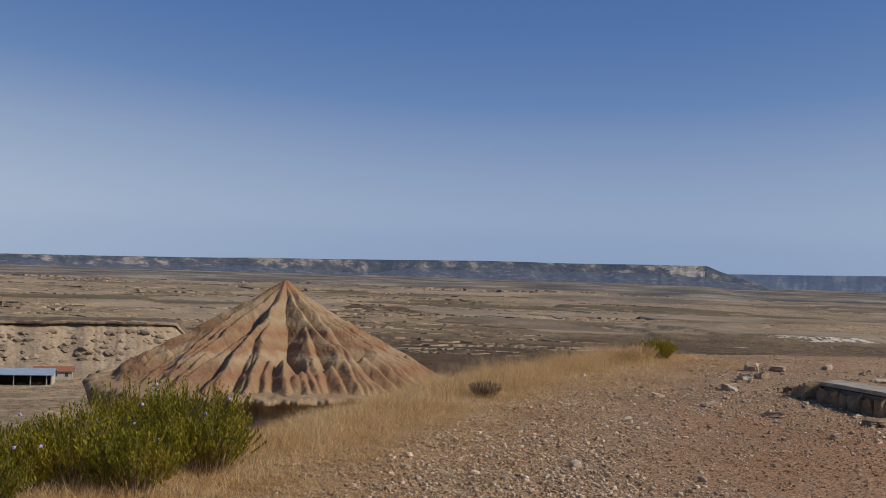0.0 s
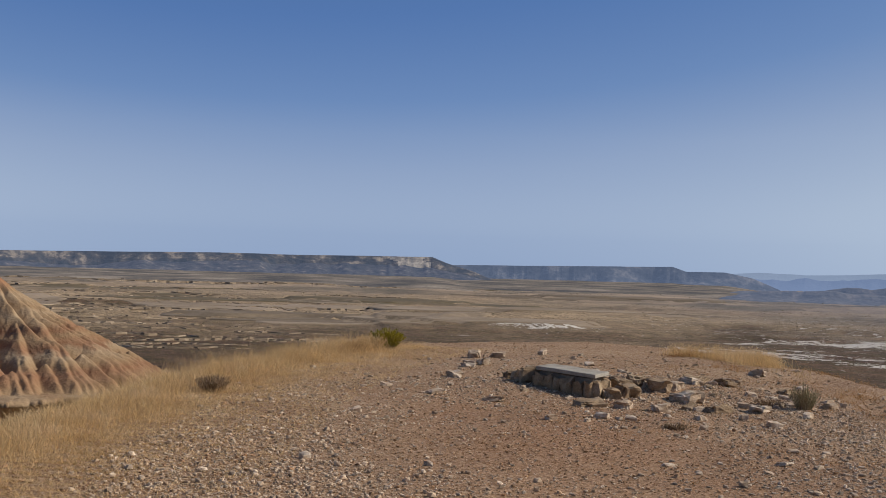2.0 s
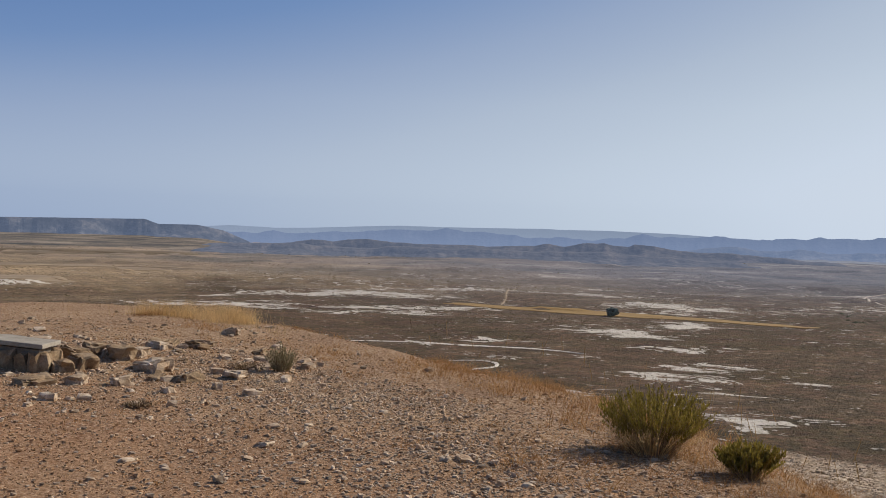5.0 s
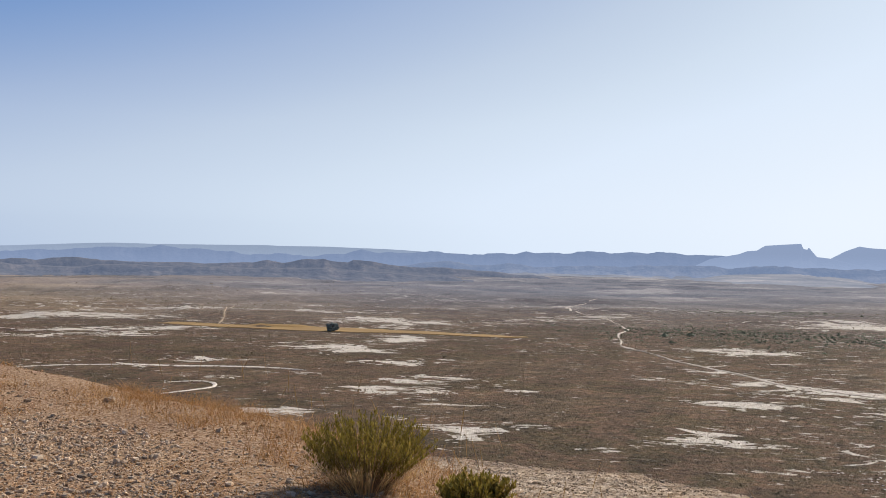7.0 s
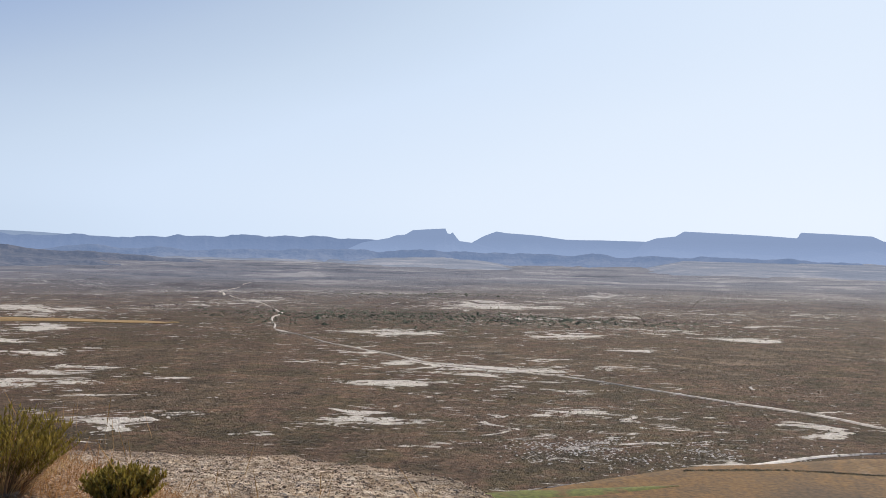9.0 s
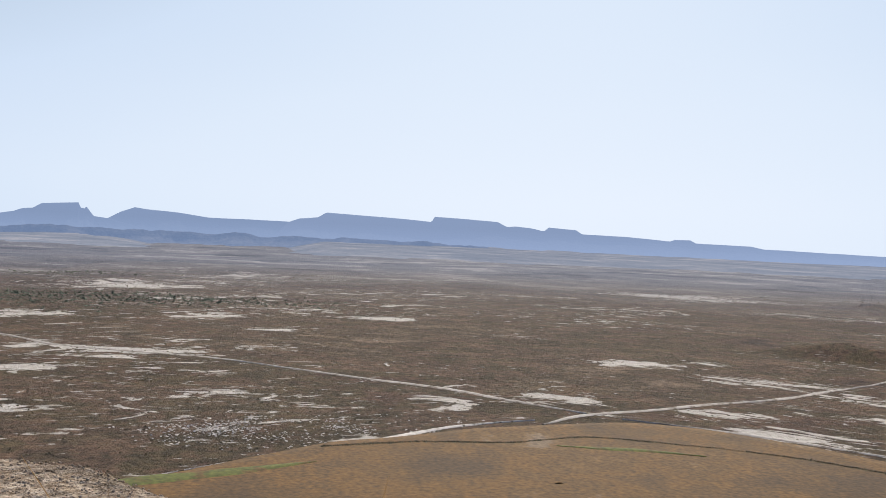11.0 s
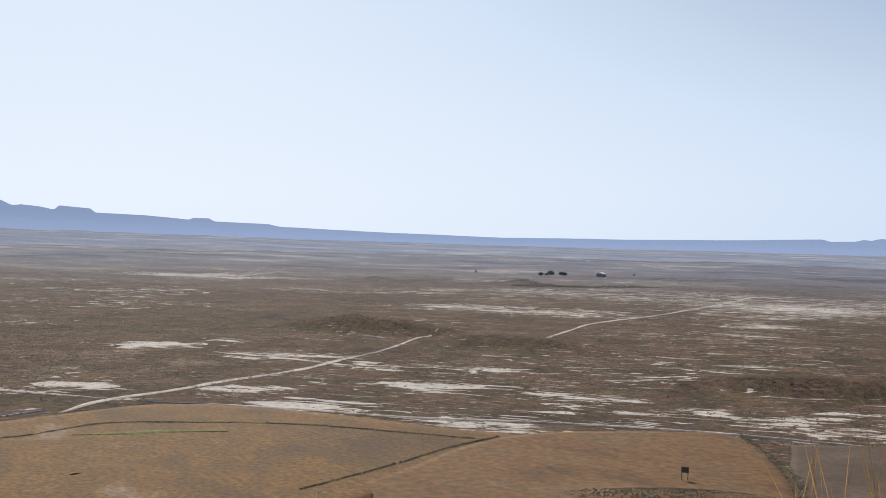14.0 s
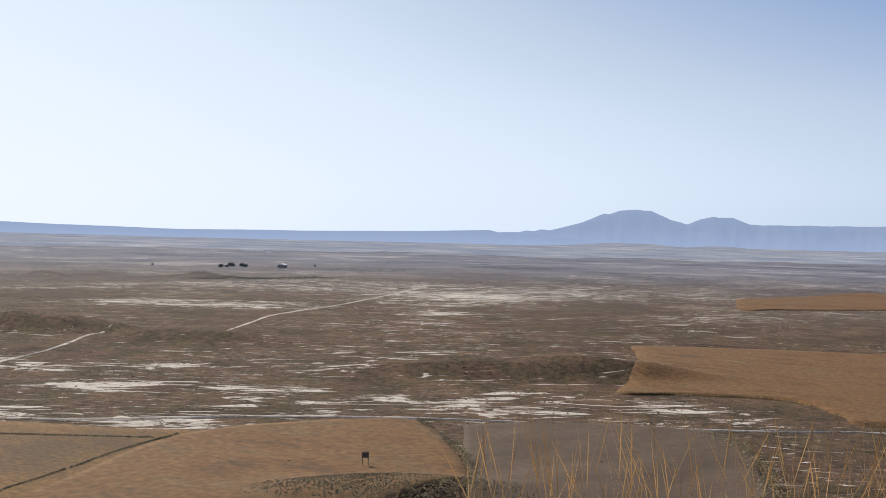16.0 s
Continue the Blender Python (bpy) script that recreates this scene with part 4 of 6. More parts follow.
def sandy_bank():
    az = np.arange(12.2, 36, 0.06)
    n = len(az)
    end = smooth(12.2, 16.5, az)
    dist = 348 + 16 * (1 - end) + 3.5 * fbm(az, az * 0, 1.1, 4, 4)
    top = np.interp(az, [12.2, 13.2, 14.2, 15.5, 40], [-31.5, -25, -17.8, -17.0, -18.2]) + 0.25 * fbm(az, az * 0, 0.4, 3, 5)
    rows = []
    for u, h in [(-1.7, -0.06), (-1.2, 0.02), (-1.0, 0.07), (-0.85, 0.13), (-0.7, 0.22), (-0.6, 0.30), (-0.5, 0.42), (-0.4, 0.55), (-0.3, 0.67), (-0.22, 0.78), (-0.16, 0.85), (-0.12, 0.90), (-0.09, 0.925), (-0.17, 0.945), (-0.18, 0.985), (-0.1, 1.0), (0.3, 1.0), (1.3, 0.96), (3.0, 0.6), (5.0, -0.1)]:
        r = dist + u * 24 + (1.4 * fbm(az, az * 0 + 6 * u, 1.6, 3, 7) if -1 < u < -0.1 else 0)
        z = PLAIN_Z + (top - PLAIN_Z) * h + (0.4 * fbm(az, az * 0 + u * 6, 0.5, 4, 9) if -1 < u < 0 else 0)
        rows.append(np.stack([-np.sin(np.radians(az)) * r, np.cos(np.radians(az)) * r, z], -1))
    v = np.stack(rows)
    e = thing("sandy_bank", "pale sandy bank with an overhanging rocky rim", "bank")
    for piece, k0, k1 in (("slope", 0, 12), ("rim", 11, 16), ("terrace", 15, 20)):
        w = v[k0:k1]
        i = np.arange(w.shape[0] * n).reshape(w.shape[0], n)
        f = np.stack([i[:-1, :-1], i[:-1, 1:], i[1:, 1:], i[1:, :-1]], -1).reshape(-1, 4)
        m = M_BANKTOP if piece == "terrace" else M_BANK
        part(piece, mesh_from(piece, w.reshape(-1, 3), f, m, piece != "rim"), m, e)
    # fallen blocks on its slope
    rng = np.random.default_rng(8)
    k = 460
    a, u = rng.uniform(14.5, 26, k), -0.14 - 0.62 * rng.uniform(0, 1, k) ** 1.7
    d = np.interp(a, az, dist) + u * 24
    zt = np.interp(a, az, top)
    z = PLAIN_Z + (zt - PLAIN_Z) * np.interp(u, [-1.0, -0.8, -0.6, -0.4, -0.22], [0.02, 0.14, 0.3, 0.55, 0.78])
    s = rng.uniform(0.5, 1.25, k) ** 3.2 * 1.15
    vv = ICO_V[None] * (1 + rng.uniform(-0.25, 0.25, (k, len(ICO_V), 1))) * np.stack([s, s * 0.8, s * 0.42], -1)[:, None, :]
    vv = np.einsum("nij,nkj->nki", turn_z(rng.uniform(0, 6.28, k)), vv) + np.stack([-np.sin(np.radians(a)) * d, np.cos(np.radians(a)) * d + 0.5, z + 0.05], -1)[:, None, :]
    ff = (ICO_F[None] + (np.arange(k) * len(ICO_V))[:, None, None]).reshape(-1, 3)
    tagged(new("fallen_rocks", mesh_from("fallen_rocks", vv.reshape(-1, 3), ff, mat("bank_rock", [(0.20, 0.15, 0.10), (0.29, 0.22, 0.15)], 0.5, island=0.25))), "brown fallen rock slabs on the sandy bank", "rocks", kind="stuff")


sandy_bank()


def gable_roof(w, d, rise, over=0.3, thick=0.18):
    bm = bmesh.new()
    w2, d2 = w / 2 + over, d / 2 + over
    prof = [(-d2, 0), (0, rise), (d2, 0), (d2, -thick), (0, rise - thick), (-d2, -thick)]
    a = [bm.verts.new((-w2, y, z)) for y, z in prof]
    b = [bm.verts.new((w2, y, z)) for y, z in prof]
    bm.faces.new(a)
    bm.faces.new(b[::-1])
    for k in range(6):
        bm.faces.new((a[k], b[k], b[(k + 1) % 6], a[(k + 1) % 6]))
    return bm


def farm_shed():
    e = thing("farm_shed", "long low farm shed with a grey-blue metal roof", "shed", (-118.5, 279.5, float(ground_z(-118.5, 279.5)[0])))
    e.rotation_euler[2] = radians(14)
    part("roof", gable_roof(30, 9, 1.3), M_ROOFBLUE, e, "grey-blue sheet metal roof").location = (0, 0, 3.0)
    part("wall", box(16.0, 0.3, 3.0, 0.02, (-6.8, -4.0, 1.4)), M_WALL, e, "whitewashed front wall")
    part("wall", box(29.0, 0.3, 3.2, 0.02, (0, 4.0, 1.4)), M_DARKWALL, e, "dark rear wall")
    for x in (-14.6, 14.6):
        part("wall", box(0.3, 8.0, 3.2, 0.02, (x, 0, 1.4)), M_WALL, e)
    for x in (5.2, 9.4, 13.4):
        part("post", box(0.28, 0.28, 3.2, 0.03, (x, -4.0, 1.35)), M_WALL, e)
    h = thing("farm_house", "low building with an orange terracotta tile roof", "building", (-109.0, 296.0, float(ground_z(-109.0, 296.0)[0]) - 0.3))
    h.rotation_euler[2] = radians(18)
    part("roof", gable_roof(10.5, 6, 1.1), M_ROOFRED, h, "orange clay tile roof").location = (0, 0, 2.7)
    part("wall", box(10, 5.6, 2.9, 0.03, (0, 0, 1.25)), M_WALL, h)
    for x in (-3, 0.5, 3.5):
        part("window", box(0.9, 0.12, 0.9, 0.01, (x, -2.8, 1.6)), M_DARKWALL, h, "small dark window")


farm_shed()


# ---- tracks, washes, fields and salt on the plain ----
def sampled(points, step):
    """A smooth line through plan points, sampled about every step metres."""
    p = np.array(points, float)
    p = np.vstack([2 * p[0] - p[1], p, 2 * p[-1] - p[-2]])
    out = []
    for a, b, c, d in zip(p, p[1:], p[2:], p[3:]):
        k = max(2, int(np.hypot(*(c - b)) / step))
        t = np.arange(k)[:, None] / k
        out.append(0.5 * (2 * b + (c - a) * t + (2 * a - 5 * b + 4 * c - d) * t ** 2 + (3 * b - a - 3 * c + d) * t ** 3))
    return np.vstack([*out, p[-2:-1]])


def ribbon(name, label, points, width, material=None, lift=0.2, wander=0.5, seed=1, category="track", kind="structure", gaps=0.0):
    c = sampled(points, 3.0)
    t = np.gradient(c, axis=0)
    t /= np.linalg.norm(t, axis=1, keepdims=True) + 1e-9
    nrm = np.stack([-t[:, 1], t[:, 0]], -1)
    s = np.arange(len(c)) * 3.0
    mid = c + nrm * (fbm(s, s * 0, 25, 3, seed) * wander)[:, None]
    hw = width * 0.5 * (1 + 0.75 * fbm(s, s * 0 + 9, 9, 4, seed + 2))
    if gaps:
        hw = hw * np.maximum(0.12, smooth(-gaps, 0.25, fbm(s, s * 0 + 3, 40, 3, seed + 5)))
    hw = hw * np.clip(np.minimum(s, s[-1] - s) / 14 + 0.12, 0, 1)
    rows = []
    for u in (-1, -0.5, 0.5, 1):
        q = mid + nrm * (u * hw * (1 + 0.2 * fbm(s, s * 0 + u * 7, 5, 2, seed + 3)))[:, None]
        rows.append(np.column_stack([q, ground_z(q[:, 0], q[:, 1]) + lift - (0.3 if abs(u) == 1 else 0)]))
    v = np.stack(rows, 1)
    i = np.arange(len(c) * 4).reshape(-1, 4)
    f = np.stack([i[:-1, :-1], i[1:, :-1], i[1:, 1:], i[:-1, 1:]], -1).reshape(-1, 4)[:, ::-1]
    return tagged(new(name, mesh_from(name, v.reshape(-1, 3), f, material or M_TRACK, True)), label, category, kind=kind)


def field(name, label, points, material, lift=0.16, rough=0.6, seed=1):
    """A cultivated field: its outline, filled with rings that lie on the ground."""
    p = np.array(points, float)
    c = sampled(np.vstack([p, p[:1]]), max(2.0, np.ptp(p, 0).max() / 90))[:-1]
    c = c + np.stack([fbm(c[:, 0], c[:, 1], 9, 3, seed), fbm(c[:, 0], c[:, 1], 9, 3, seed + 4)], -1) * rough
    mid = c.mean(0)
    rows = []
    for u in (1.0, 0.985, 0.93, 0.85, 0.76, 0.66, 0.55, 0.44, 0.33, 0.22, 0.11, 0.01):
        q = mid + (c - mid) * u
        rows.append(np.column_stack([q, ground_z(q[:, 0], q[:, 1]) + (lift if u < 1 else -0.2)]))
    v = np.stack(rows)
    i = np.arange(v.shape[0] * len(c)).reshape(v.shape[0], -1)
    j = np.roll(i, -1, 1)
    f = np.stack([i[:-1], j[:-1], j[1:], i[1:]], -1).reshape(-1, 4)
    me = mesh_from(name, v.reshape(-1, 3), f, material, True)
    if me.polygons[len(me.polygons) // 2].normal.z < 0:
        me.flip_normals()
    return tagged(new(name, me), label, "field", kind="structure")


ribbon("track_1", "pale winding dirt track across the scrub plain", [(1000, 430), (822, 382), (660, 294), (629, 268), (573, 234), (516, 206), (481, 197), (440, 178), (414, 167), (392, 148), (371, 132), (338, 99), (316, 80), (305, 62), (297, 42), (289, 28), (275, 12), (262, -3), (245, -24), (230, -36), (210, -52)], 2.1, seed=3, wander=1.0, gaps=1.1)
ribbon("track_2", "straight pale dirt track crossing the scrub plain", [(196, -40), (208, -51), (216, -66), (226, -83), (235, -101), (250, -122), (269, -146), (291, -170), (305, -190)], 1.8, seed=5, wander=1.0, gaps=1.2)
ribbon("track_3", "thin pale track running over the far plain", [(284, -218), (310, -252), (334, -284), (354, -327), (383, -383), (424, -455), (462, -519), (470, -540)], 1.7, seed=7, wander=0.3, gaps=1.0)
ribbon("track_4", "narrow pale track along the edge of the fields", [(204, -58), (193, -73), (182, -85), (170, -95), (160, -109), (150, -123), (140, -134), (127, -145), (114, -154), (103, -161), (91, -170), (75, -184), (63, -196), (20, -215)], 1.2, seed=9, gaps=0.8)
ribbon("track_5", "straight pale track leading away over the plain", [(402, 385), (449, 426), (506, 478), (562, 522)], 1.8, M_BANK, seed=10, wander=0.1, gaps=0.8)
ribbon("wash_1", "pale dry wash on the scrub plain", [(150, 300), (184, 283), (206, 275), (226, 262), (240, 240), (250, 222), (252, 205)], 4.2, M_SALT, seed=11, category="wash", gaps=0.9, wander=2.0)
ribbon("wash_3", "curled pale dry wash", [(186, 197), (197, 196), (204, 197), (211, 203), (211, 210), (203, 214)], 1.6, M_SALT, seed=15, category="wash")
ribbon("wash_6", "pale wash along the edge of the field", [(128, 40), (150, 22), (168, 5), (178, -8), (191, -22), (200, -40)], 2.0, M_SALT, seed=19, category="wash", wander=1.5, gaps=0.2)
ribbon("track_6", "pale farm track below the sandy bank", [(-150, 262), (-118, 268), (-98, 285), (-88, 312), (-80, 345)], 3.6, M_BANK, seed=21, wander=1.5, gaps=0.6)
ribbon("track_7", "pale rutted farm lane below the sandy bank", [(-140, 240), (-112, 246), (-90, 258), (-72, 278), (-62, 300)], 3.0, M_BANK, seed=23, wander=1.5, gaps=0.6)
ribbon("green_strip_3", "thin strip of green growth at the foot of the bank", [(-150, 318), (-124, 322), (-104, 326), (-88, 322), (-74, 312)], 7.0, M_DARKLEAF, lift=0.3, seed=25, wander=2, gaps=0.3, category="growth")
field("field_1", "orange-brown stubble field curving round the hill", [(128, 43), (150, 22), (173, 1), (179, -11), (189, -26), (195, -42), (199, -57), (193, -71), (176, -86), (155, -98), (143, -105), (129, -84), (117, -58), (108, -30), (104, 10)], M_WEEDY, seed=3, lift=0.38)
ribbon("green_strip_1", "strip of yellow-green weeds along the edge of the stubble", [(134, 40), (141, 31), (146, 22), (152, 11), (158, 2)], 6.0, M_FRESH, lift=0.5, seed=27, wander=1, category="growth")
ribbon("green_strip_2", "patch of yellow-green weeds in the stubble field", [(174, -38), (172, -45), (171, -51), (166, -61)], 4.5, M_FRESH, lift=0.5, seed=28, wander=1, category="growth")
field("field_2", "tan stubble field with a rounded edge", [(125, -64), (132, -76), (139, -88), (145, -103), (143, -116), (136, -133), (128, -140), (112, -130), (99, -119), (88, -104), (92, -82), (108, -62)], M_STUBBLE, seed=5, lift=0.45)
field("field_3", "dark brown ploughed field", [(119, -143), (108, -160), (85, -171), (74, -161), (63, -143), (56, -128), (62, -106), (78, -96), (98, -118)], M_PLOUGH, seed=7, lift=0.4)
field("field_4", "orange stubble field beyond the wash", [(173, -295), (147, -317), (108, -343), (50, -372), (10, -330), (20, -240), (64, -203), (75, -208), (90, -220), (111, -210), (122, -201), (137, -239), (155, -268)], M_STUBBLE, seed=9, lift=0.5)
field("field_5", "distant tan stubble field", [(280, -608), (271, -725), (240, -800), (160, -760), (170, -640), (222, -553), (241, -529)], M_STUBBLE, seed=11, lift=0.6)
field("field_6", "golden stubble strip on the plain", [(385, 412), (398, 412), (404, 372), (420, 330), (430, 285), (434, 250), (432, 222), (425, 222), (420, 250), (408, 285), (392, 326), (384, 372)], M_GOLD, seed=13, lift=0.2)
M_TANFIELD = mat("pale_stubble", [(0.20, 0.145, 0.088), (0.27, 0.198, 0.128), (0.33, 0.248, 0.168)], 0.012, bump=0.2, fine=(0.25, 0.12), bump_dist=0.3)
for k, line in enumerate([
        [(-674, 2032), (-781, 2987), (-525, 2825), (-401, 2103), (-498, 1728)],
        [(-255, 715), (-270, 906), (-207, 1058), (-104, 1063), (-88, 848), (-193, 744)]]):
    field("field_%d" % (k + 7), "pale tan stubble field far out on the plain", line, M_TANFIELD, seed=40 + k, lift=0.6)
M_FALLOW = mat("brown_fallow", [(0.11, 0.08, 0.05), (0.165, 0.12, 0.075), (0.21, 0.155, 0.10)], 0.012, bump=0.2, fine=(0.25, 0.15), bump_dist=0.3)
M_OLIVEFIELD = mat("olive_fallow", [(0.094, 0.071, 0.040), (0.138, 0.103, 0.058), (0.176, 0.123, 0.075)], 0.012, bump=0.2, fine=(0.25, 0.15), bump_dist=0.3)
FRNG = np.random.default_rng(14)
for k in range(40):
    a, d = radians(FRNG.uniform(-22, 32)), 700 * (2700 / 700) ** FRNG.uniform(0, 1)
    across, deep, lean = d * FRNG.uniform(0.05, 0.17), d * FRNG.uniform(0.025, 0.075), FRNG.normal(0, 0.4)
    line = []
    for q in range(7):
        p = q / 7 * 6.283 + FRNG.uniform(-0.25, 0.25)
        e1, e2 = math.cos(p) * across * FRNG.uniform(0.75, 1.2), math.sin(p) * deep * FRNG.uniform(0.75, 1.2)
        line.append((-math.sin(a) * (d + e2) + math.cos(a) * (e1 + lean * e2), math.cos(a) * (d + e2) + math.sin(a) * (e1 + lean * e2)))
    kinds = [(M_TANFIELD, "pale tan stubble field on the northern plain"), (M_FALLOW, "brown fallow field on the northern plain"), (M_OLIVEFIELD, "olive fallow field on the northern plain")]
    material, label = kinds[(0, 2, 0, 1, 0)[k % 5]]
    field("field_%d" % (k + 20), label, line, material, seed=70 + k, lift=0.25 + 0.015 * k)


# ---- scrub, hedges and trees of the plain ----
def clumps(name, label, xs, ys, sizes, material, flat=0.7, rng=None, category="scrub", lift=0.0):
    rng = rng or np.random.default_rng(17)
    n = len(xs)
    big = float(np.mean(sizes)) > 1.4
    pv, pf = (ICO_V, ICO_F) if big else (OCT_V, OCT_F)
    v = pv[None] * (1 + rng.uniform(-0.35, 0.35, (n, len(pv), 1)))
    s = np.stack([sizes * rng.uniform(0.8, 1.3, n), sizes * rng.uniform(0.8, 1.3, n), sizes * flat * rng.uniform(0.7, 1.3, n)], -1) / 2
    v = np.einsum("nij,nkj->nki", turn_z(rng.uniform(0, 6.28, n)), v * s[:, None, :])
    v += np.stack([xs, ys, ground_z(xs, ys) + lift + s[:, 2] * 0.5], -1)[:, None, :]
    f = (pf[None] + (np.arange(n) * len(pv))[:, None, None]).reshape(-1, 3)
    return tagged(new(name, mesh_from(name, v.reshape(-1, 3), f, material)), label, category, kind="stuff")


def plain_scrub():
    rng = np.random.default_rng(21)
    n = 95000
    a = np.radians(rng.uniform(-165, 30, n))
    d = 95 * (900 / 95) ** rng.uniform(0, 1, n) ** 0.9
    x, y = -np.sin(a) * d, np.cos(a) * d
    keep = (fbm(x, y, 45, 4, 33) > rng.uniform(-0.8, 0.7, n)) & ~((np.abs(x + 28.6) < 48) & (np.abs(y - 187) < 48))
    for (px, py, pr) in ((150, -30, 45), (118, -105, 36), (85, -135, 34), (85, -280, 72)):
        keep &= np.hypot(x - px, y - py) > pr
    x, y, d = x[keep], y[keep], d[keep]
    near_bank = (np.degrees(np.arctan2(-x, y)) > 9) & (d < 340)
    x, y, d = x[~near_bank], y[~near_bank], d[~near_bank]
    clumps("scrub", "low dark scrub dotted over the plain", x, y, rng.uniform(0.2, 0.58, len(x)) * (0.65 + d / 560), M_SCRUB, 0.55, rng)
    hx, hy = [], []
    for line, n, w in (([(170, 1), (175, -15), (176, -30), (182, -45), (177, -59), (167, -76), (155, -87), (145, -96)], 2200, 0.25), ([(126, -56), (133, -73), (140, -87), (145, -101)], 700, 0.2),
                       ([(128, -141), (112, -130), (98, -119), (86, -103)], 1300, 0.6), ([(85, -170), (74, -161), (63, -144), (55, -128)], 1500, 1.0), ([(119, -144), (102, -164), (85, -172)], 420, 0.4),
                       ([(122, -200), (111, -209), (90, -219), (64, -202), (40, -215)], 600, 0.5)):
        p = sampled(line, 0.5)
        q = p[rng.integers(0, len(p), n)] + rng.normal(0, w, (n, 2))
        hx.append(q[:, 0]), hy.append(q[:, 1])
    hx, hy = np.concatenate(hx), np.concatenate(hy)
    m = fbm(hx, hy, 5, 3, 83) > rng.uniform(-0.85, 0.1, len(hx))
    hx, hy = hx[m], hy[m]
    clumps("hedge_scrub", "dark scrubby field margins", hx, hy, rng.uniform(0.12, 0.42, len(hx)), M_HEDGE, 0.8, rng, lift=0.36)
    bx, by = rng.normal(98, 8, 16000), rng.normal(-97, 8, 16000)
    m = knoll(bx, by, 93, -97, 17, 7, 45, 2.2) > 0.5
    clumps("brush", "rough grey-brown brush on a low knoll", bx[m], by[m], rng.uniform(0.12, 0.36, m.sum()), M_HEDGE, 0.8, rng, lift=0.34)
    n = 2600
    px, py = rng.choice([(190, 12), (189, -3), (191, -14), (186, 24), (180, 14)], n).T
    px, py = px + rng.normal(0, 6, n), py + rng.normal(0, 7, n)
    m = fbm(px, py, 6, 3, 81) > rng.uniform(-0.3, 0.5, n)
    clumps("pale_clods", "pale clods of salty earth beside the wash", px[m], py[m], rng.uniform(0.15, 0.6, m.sum()), M_SALT, 0.35, rng, "clods")
    n = 3600
    cx, cy = rng.choice([(524, 208), (495, 167), (557, 155), (540, 120), (541, 90), (531, 48), (513, 71), (478, 156), (825, 229), (845, 206)], n).T
    clumps("thicket", "dark green thicket belt along a dry stream", cx + rng.normal(0, 22, n), cy + rng.normal(0, 34, n), rng.lognormal(-0.1, 0.45, n), M_THICKET, 0.45, rng)
    n = 16000
    a, d = np.radians(rng.uniform(-60, 34, n)), 330 * (2800 / 330) ** rng.uniform(0, 1, n)
    fx, fy = -np.sin(a) * d, np.cos(a) * d
    m = fbm(fx, fy, 160, 4, 77) > rng.uniform(-0.2, 0.6, n)
    clumps("far_scrub", "dark bushes scattered over the far plain", fx[m], fy[m], rng.uniform(0.5, 1.5, m.sum()) * (0.5 + d[m] / 1300), M_SCRUB, 0.55, rng)
    n = 700
    t = rng.uniform(0, 1, n)
    ox, oy = 654 - 50 * t + rng.uniform(-40, 0, n), -450 - 105 * t
    clumps("orchard", "dark green orchard block", ox, oy, rng.uniform(0.9, 1.7, n), M_THICKET, 0.5, rng)


def scarps():
    """Low eroded cliffs of clay that cut across the northern plain."""
    rng = np.random.default_rng(37)
    vs, fs, base = [], [], 0
    for k in range(95):
        b = rng.uniform(-14, 24)
        d = 430 * (2400 / 430) ** rng.uniform(0, 1)
        if b < -16 and d < 700:
            continue
        if 150 < d < 330 and 4 < b < 26:
            continue
        n = rng.integers(36, 110)
        step = 1.1 * (0.8 + d / 500)
        along_b = np.radians(b) + np.cumsum(rng.normal(1, 0.25, n)) * step / d
        r = d + np.cumsum(rng.normal(0, 0.9, n)) * step + 4 * fbm(np.arange(n) * 1.0, np.zeros(n) + k, 5, 3, k)
        x, y = -np.sin(along_b) * r, np.cos(along_b) * r
        h = rng.uniform(0.3, 0.9) * (0.6 + d / 600) * np.sin(np.linspace(0.05, 3.09, n)) ** 0.6 * (0.65 + 0.35 * np.abs(fbm(np.arange(n) * 1.0, np.zeros(n) + k, 2.2, 2, k)) * 2)
        ux, uy = -x / r, -y / r
        z = ground_z(x, y)
        rows = []
        for out, hh in ((2.2, -0.25), (0.9, 0.2), (0.5, 0.6), (0.1, 0.95), (-0.4, 1.0), (-2.0, 0.5), (-4, -0.3)):
            jx = rng.normal(0, 0.16, n) * h
            rows.append(np.stack([x + ux * (out * h + jx), y + uy * (out * h + jx), z + hh * h - (0.3 if hh < 0 else 0)], -1))
        v = np.stack(rows)
        i = base + np.arange(7 * n).reshape(7, n)
        vs.append(v.reshape(-1, 3))
        fs.append(np.stack([i[:-1, :-1], i[:-1, 1:], i[1:, 1:], i[1:, :-1]], -1).reshape(-1, 4))
        base += 7 * n
    m = mat("scarp_clay", [(0.15, 0.108, 0.068), (0.23, 0.165, 0.105), (0.38, 0.29, 0.19)], 0.05, bump=0.5, bump_scale=1.2, fine=(0.9, 0.25), bump_dist=0.3)
    tagged(new("clay_scarps", mesh_from("clay_scarps", np.vstack(vs), np.vstack(fs), m, False)), "low eroded clay scarps across the plain", "scarp", kind="stuff")


scarps()
M_SCRUB = mat("plain_scrub", [(0.090, 0.069, 0.038), (0.126, 0.097, 0.050), (0.174, 0.130, 0.068)], 0.2, bump=0, island=0.35)
M_HEDGE = mat("hedge_scrub", [(0.173, 0.131, 0.066), (0.264, 0.196, 0.097), (0.364, 0.270, 0.137)], 0.3, bump=0, island=0.35)
plain_scrub()


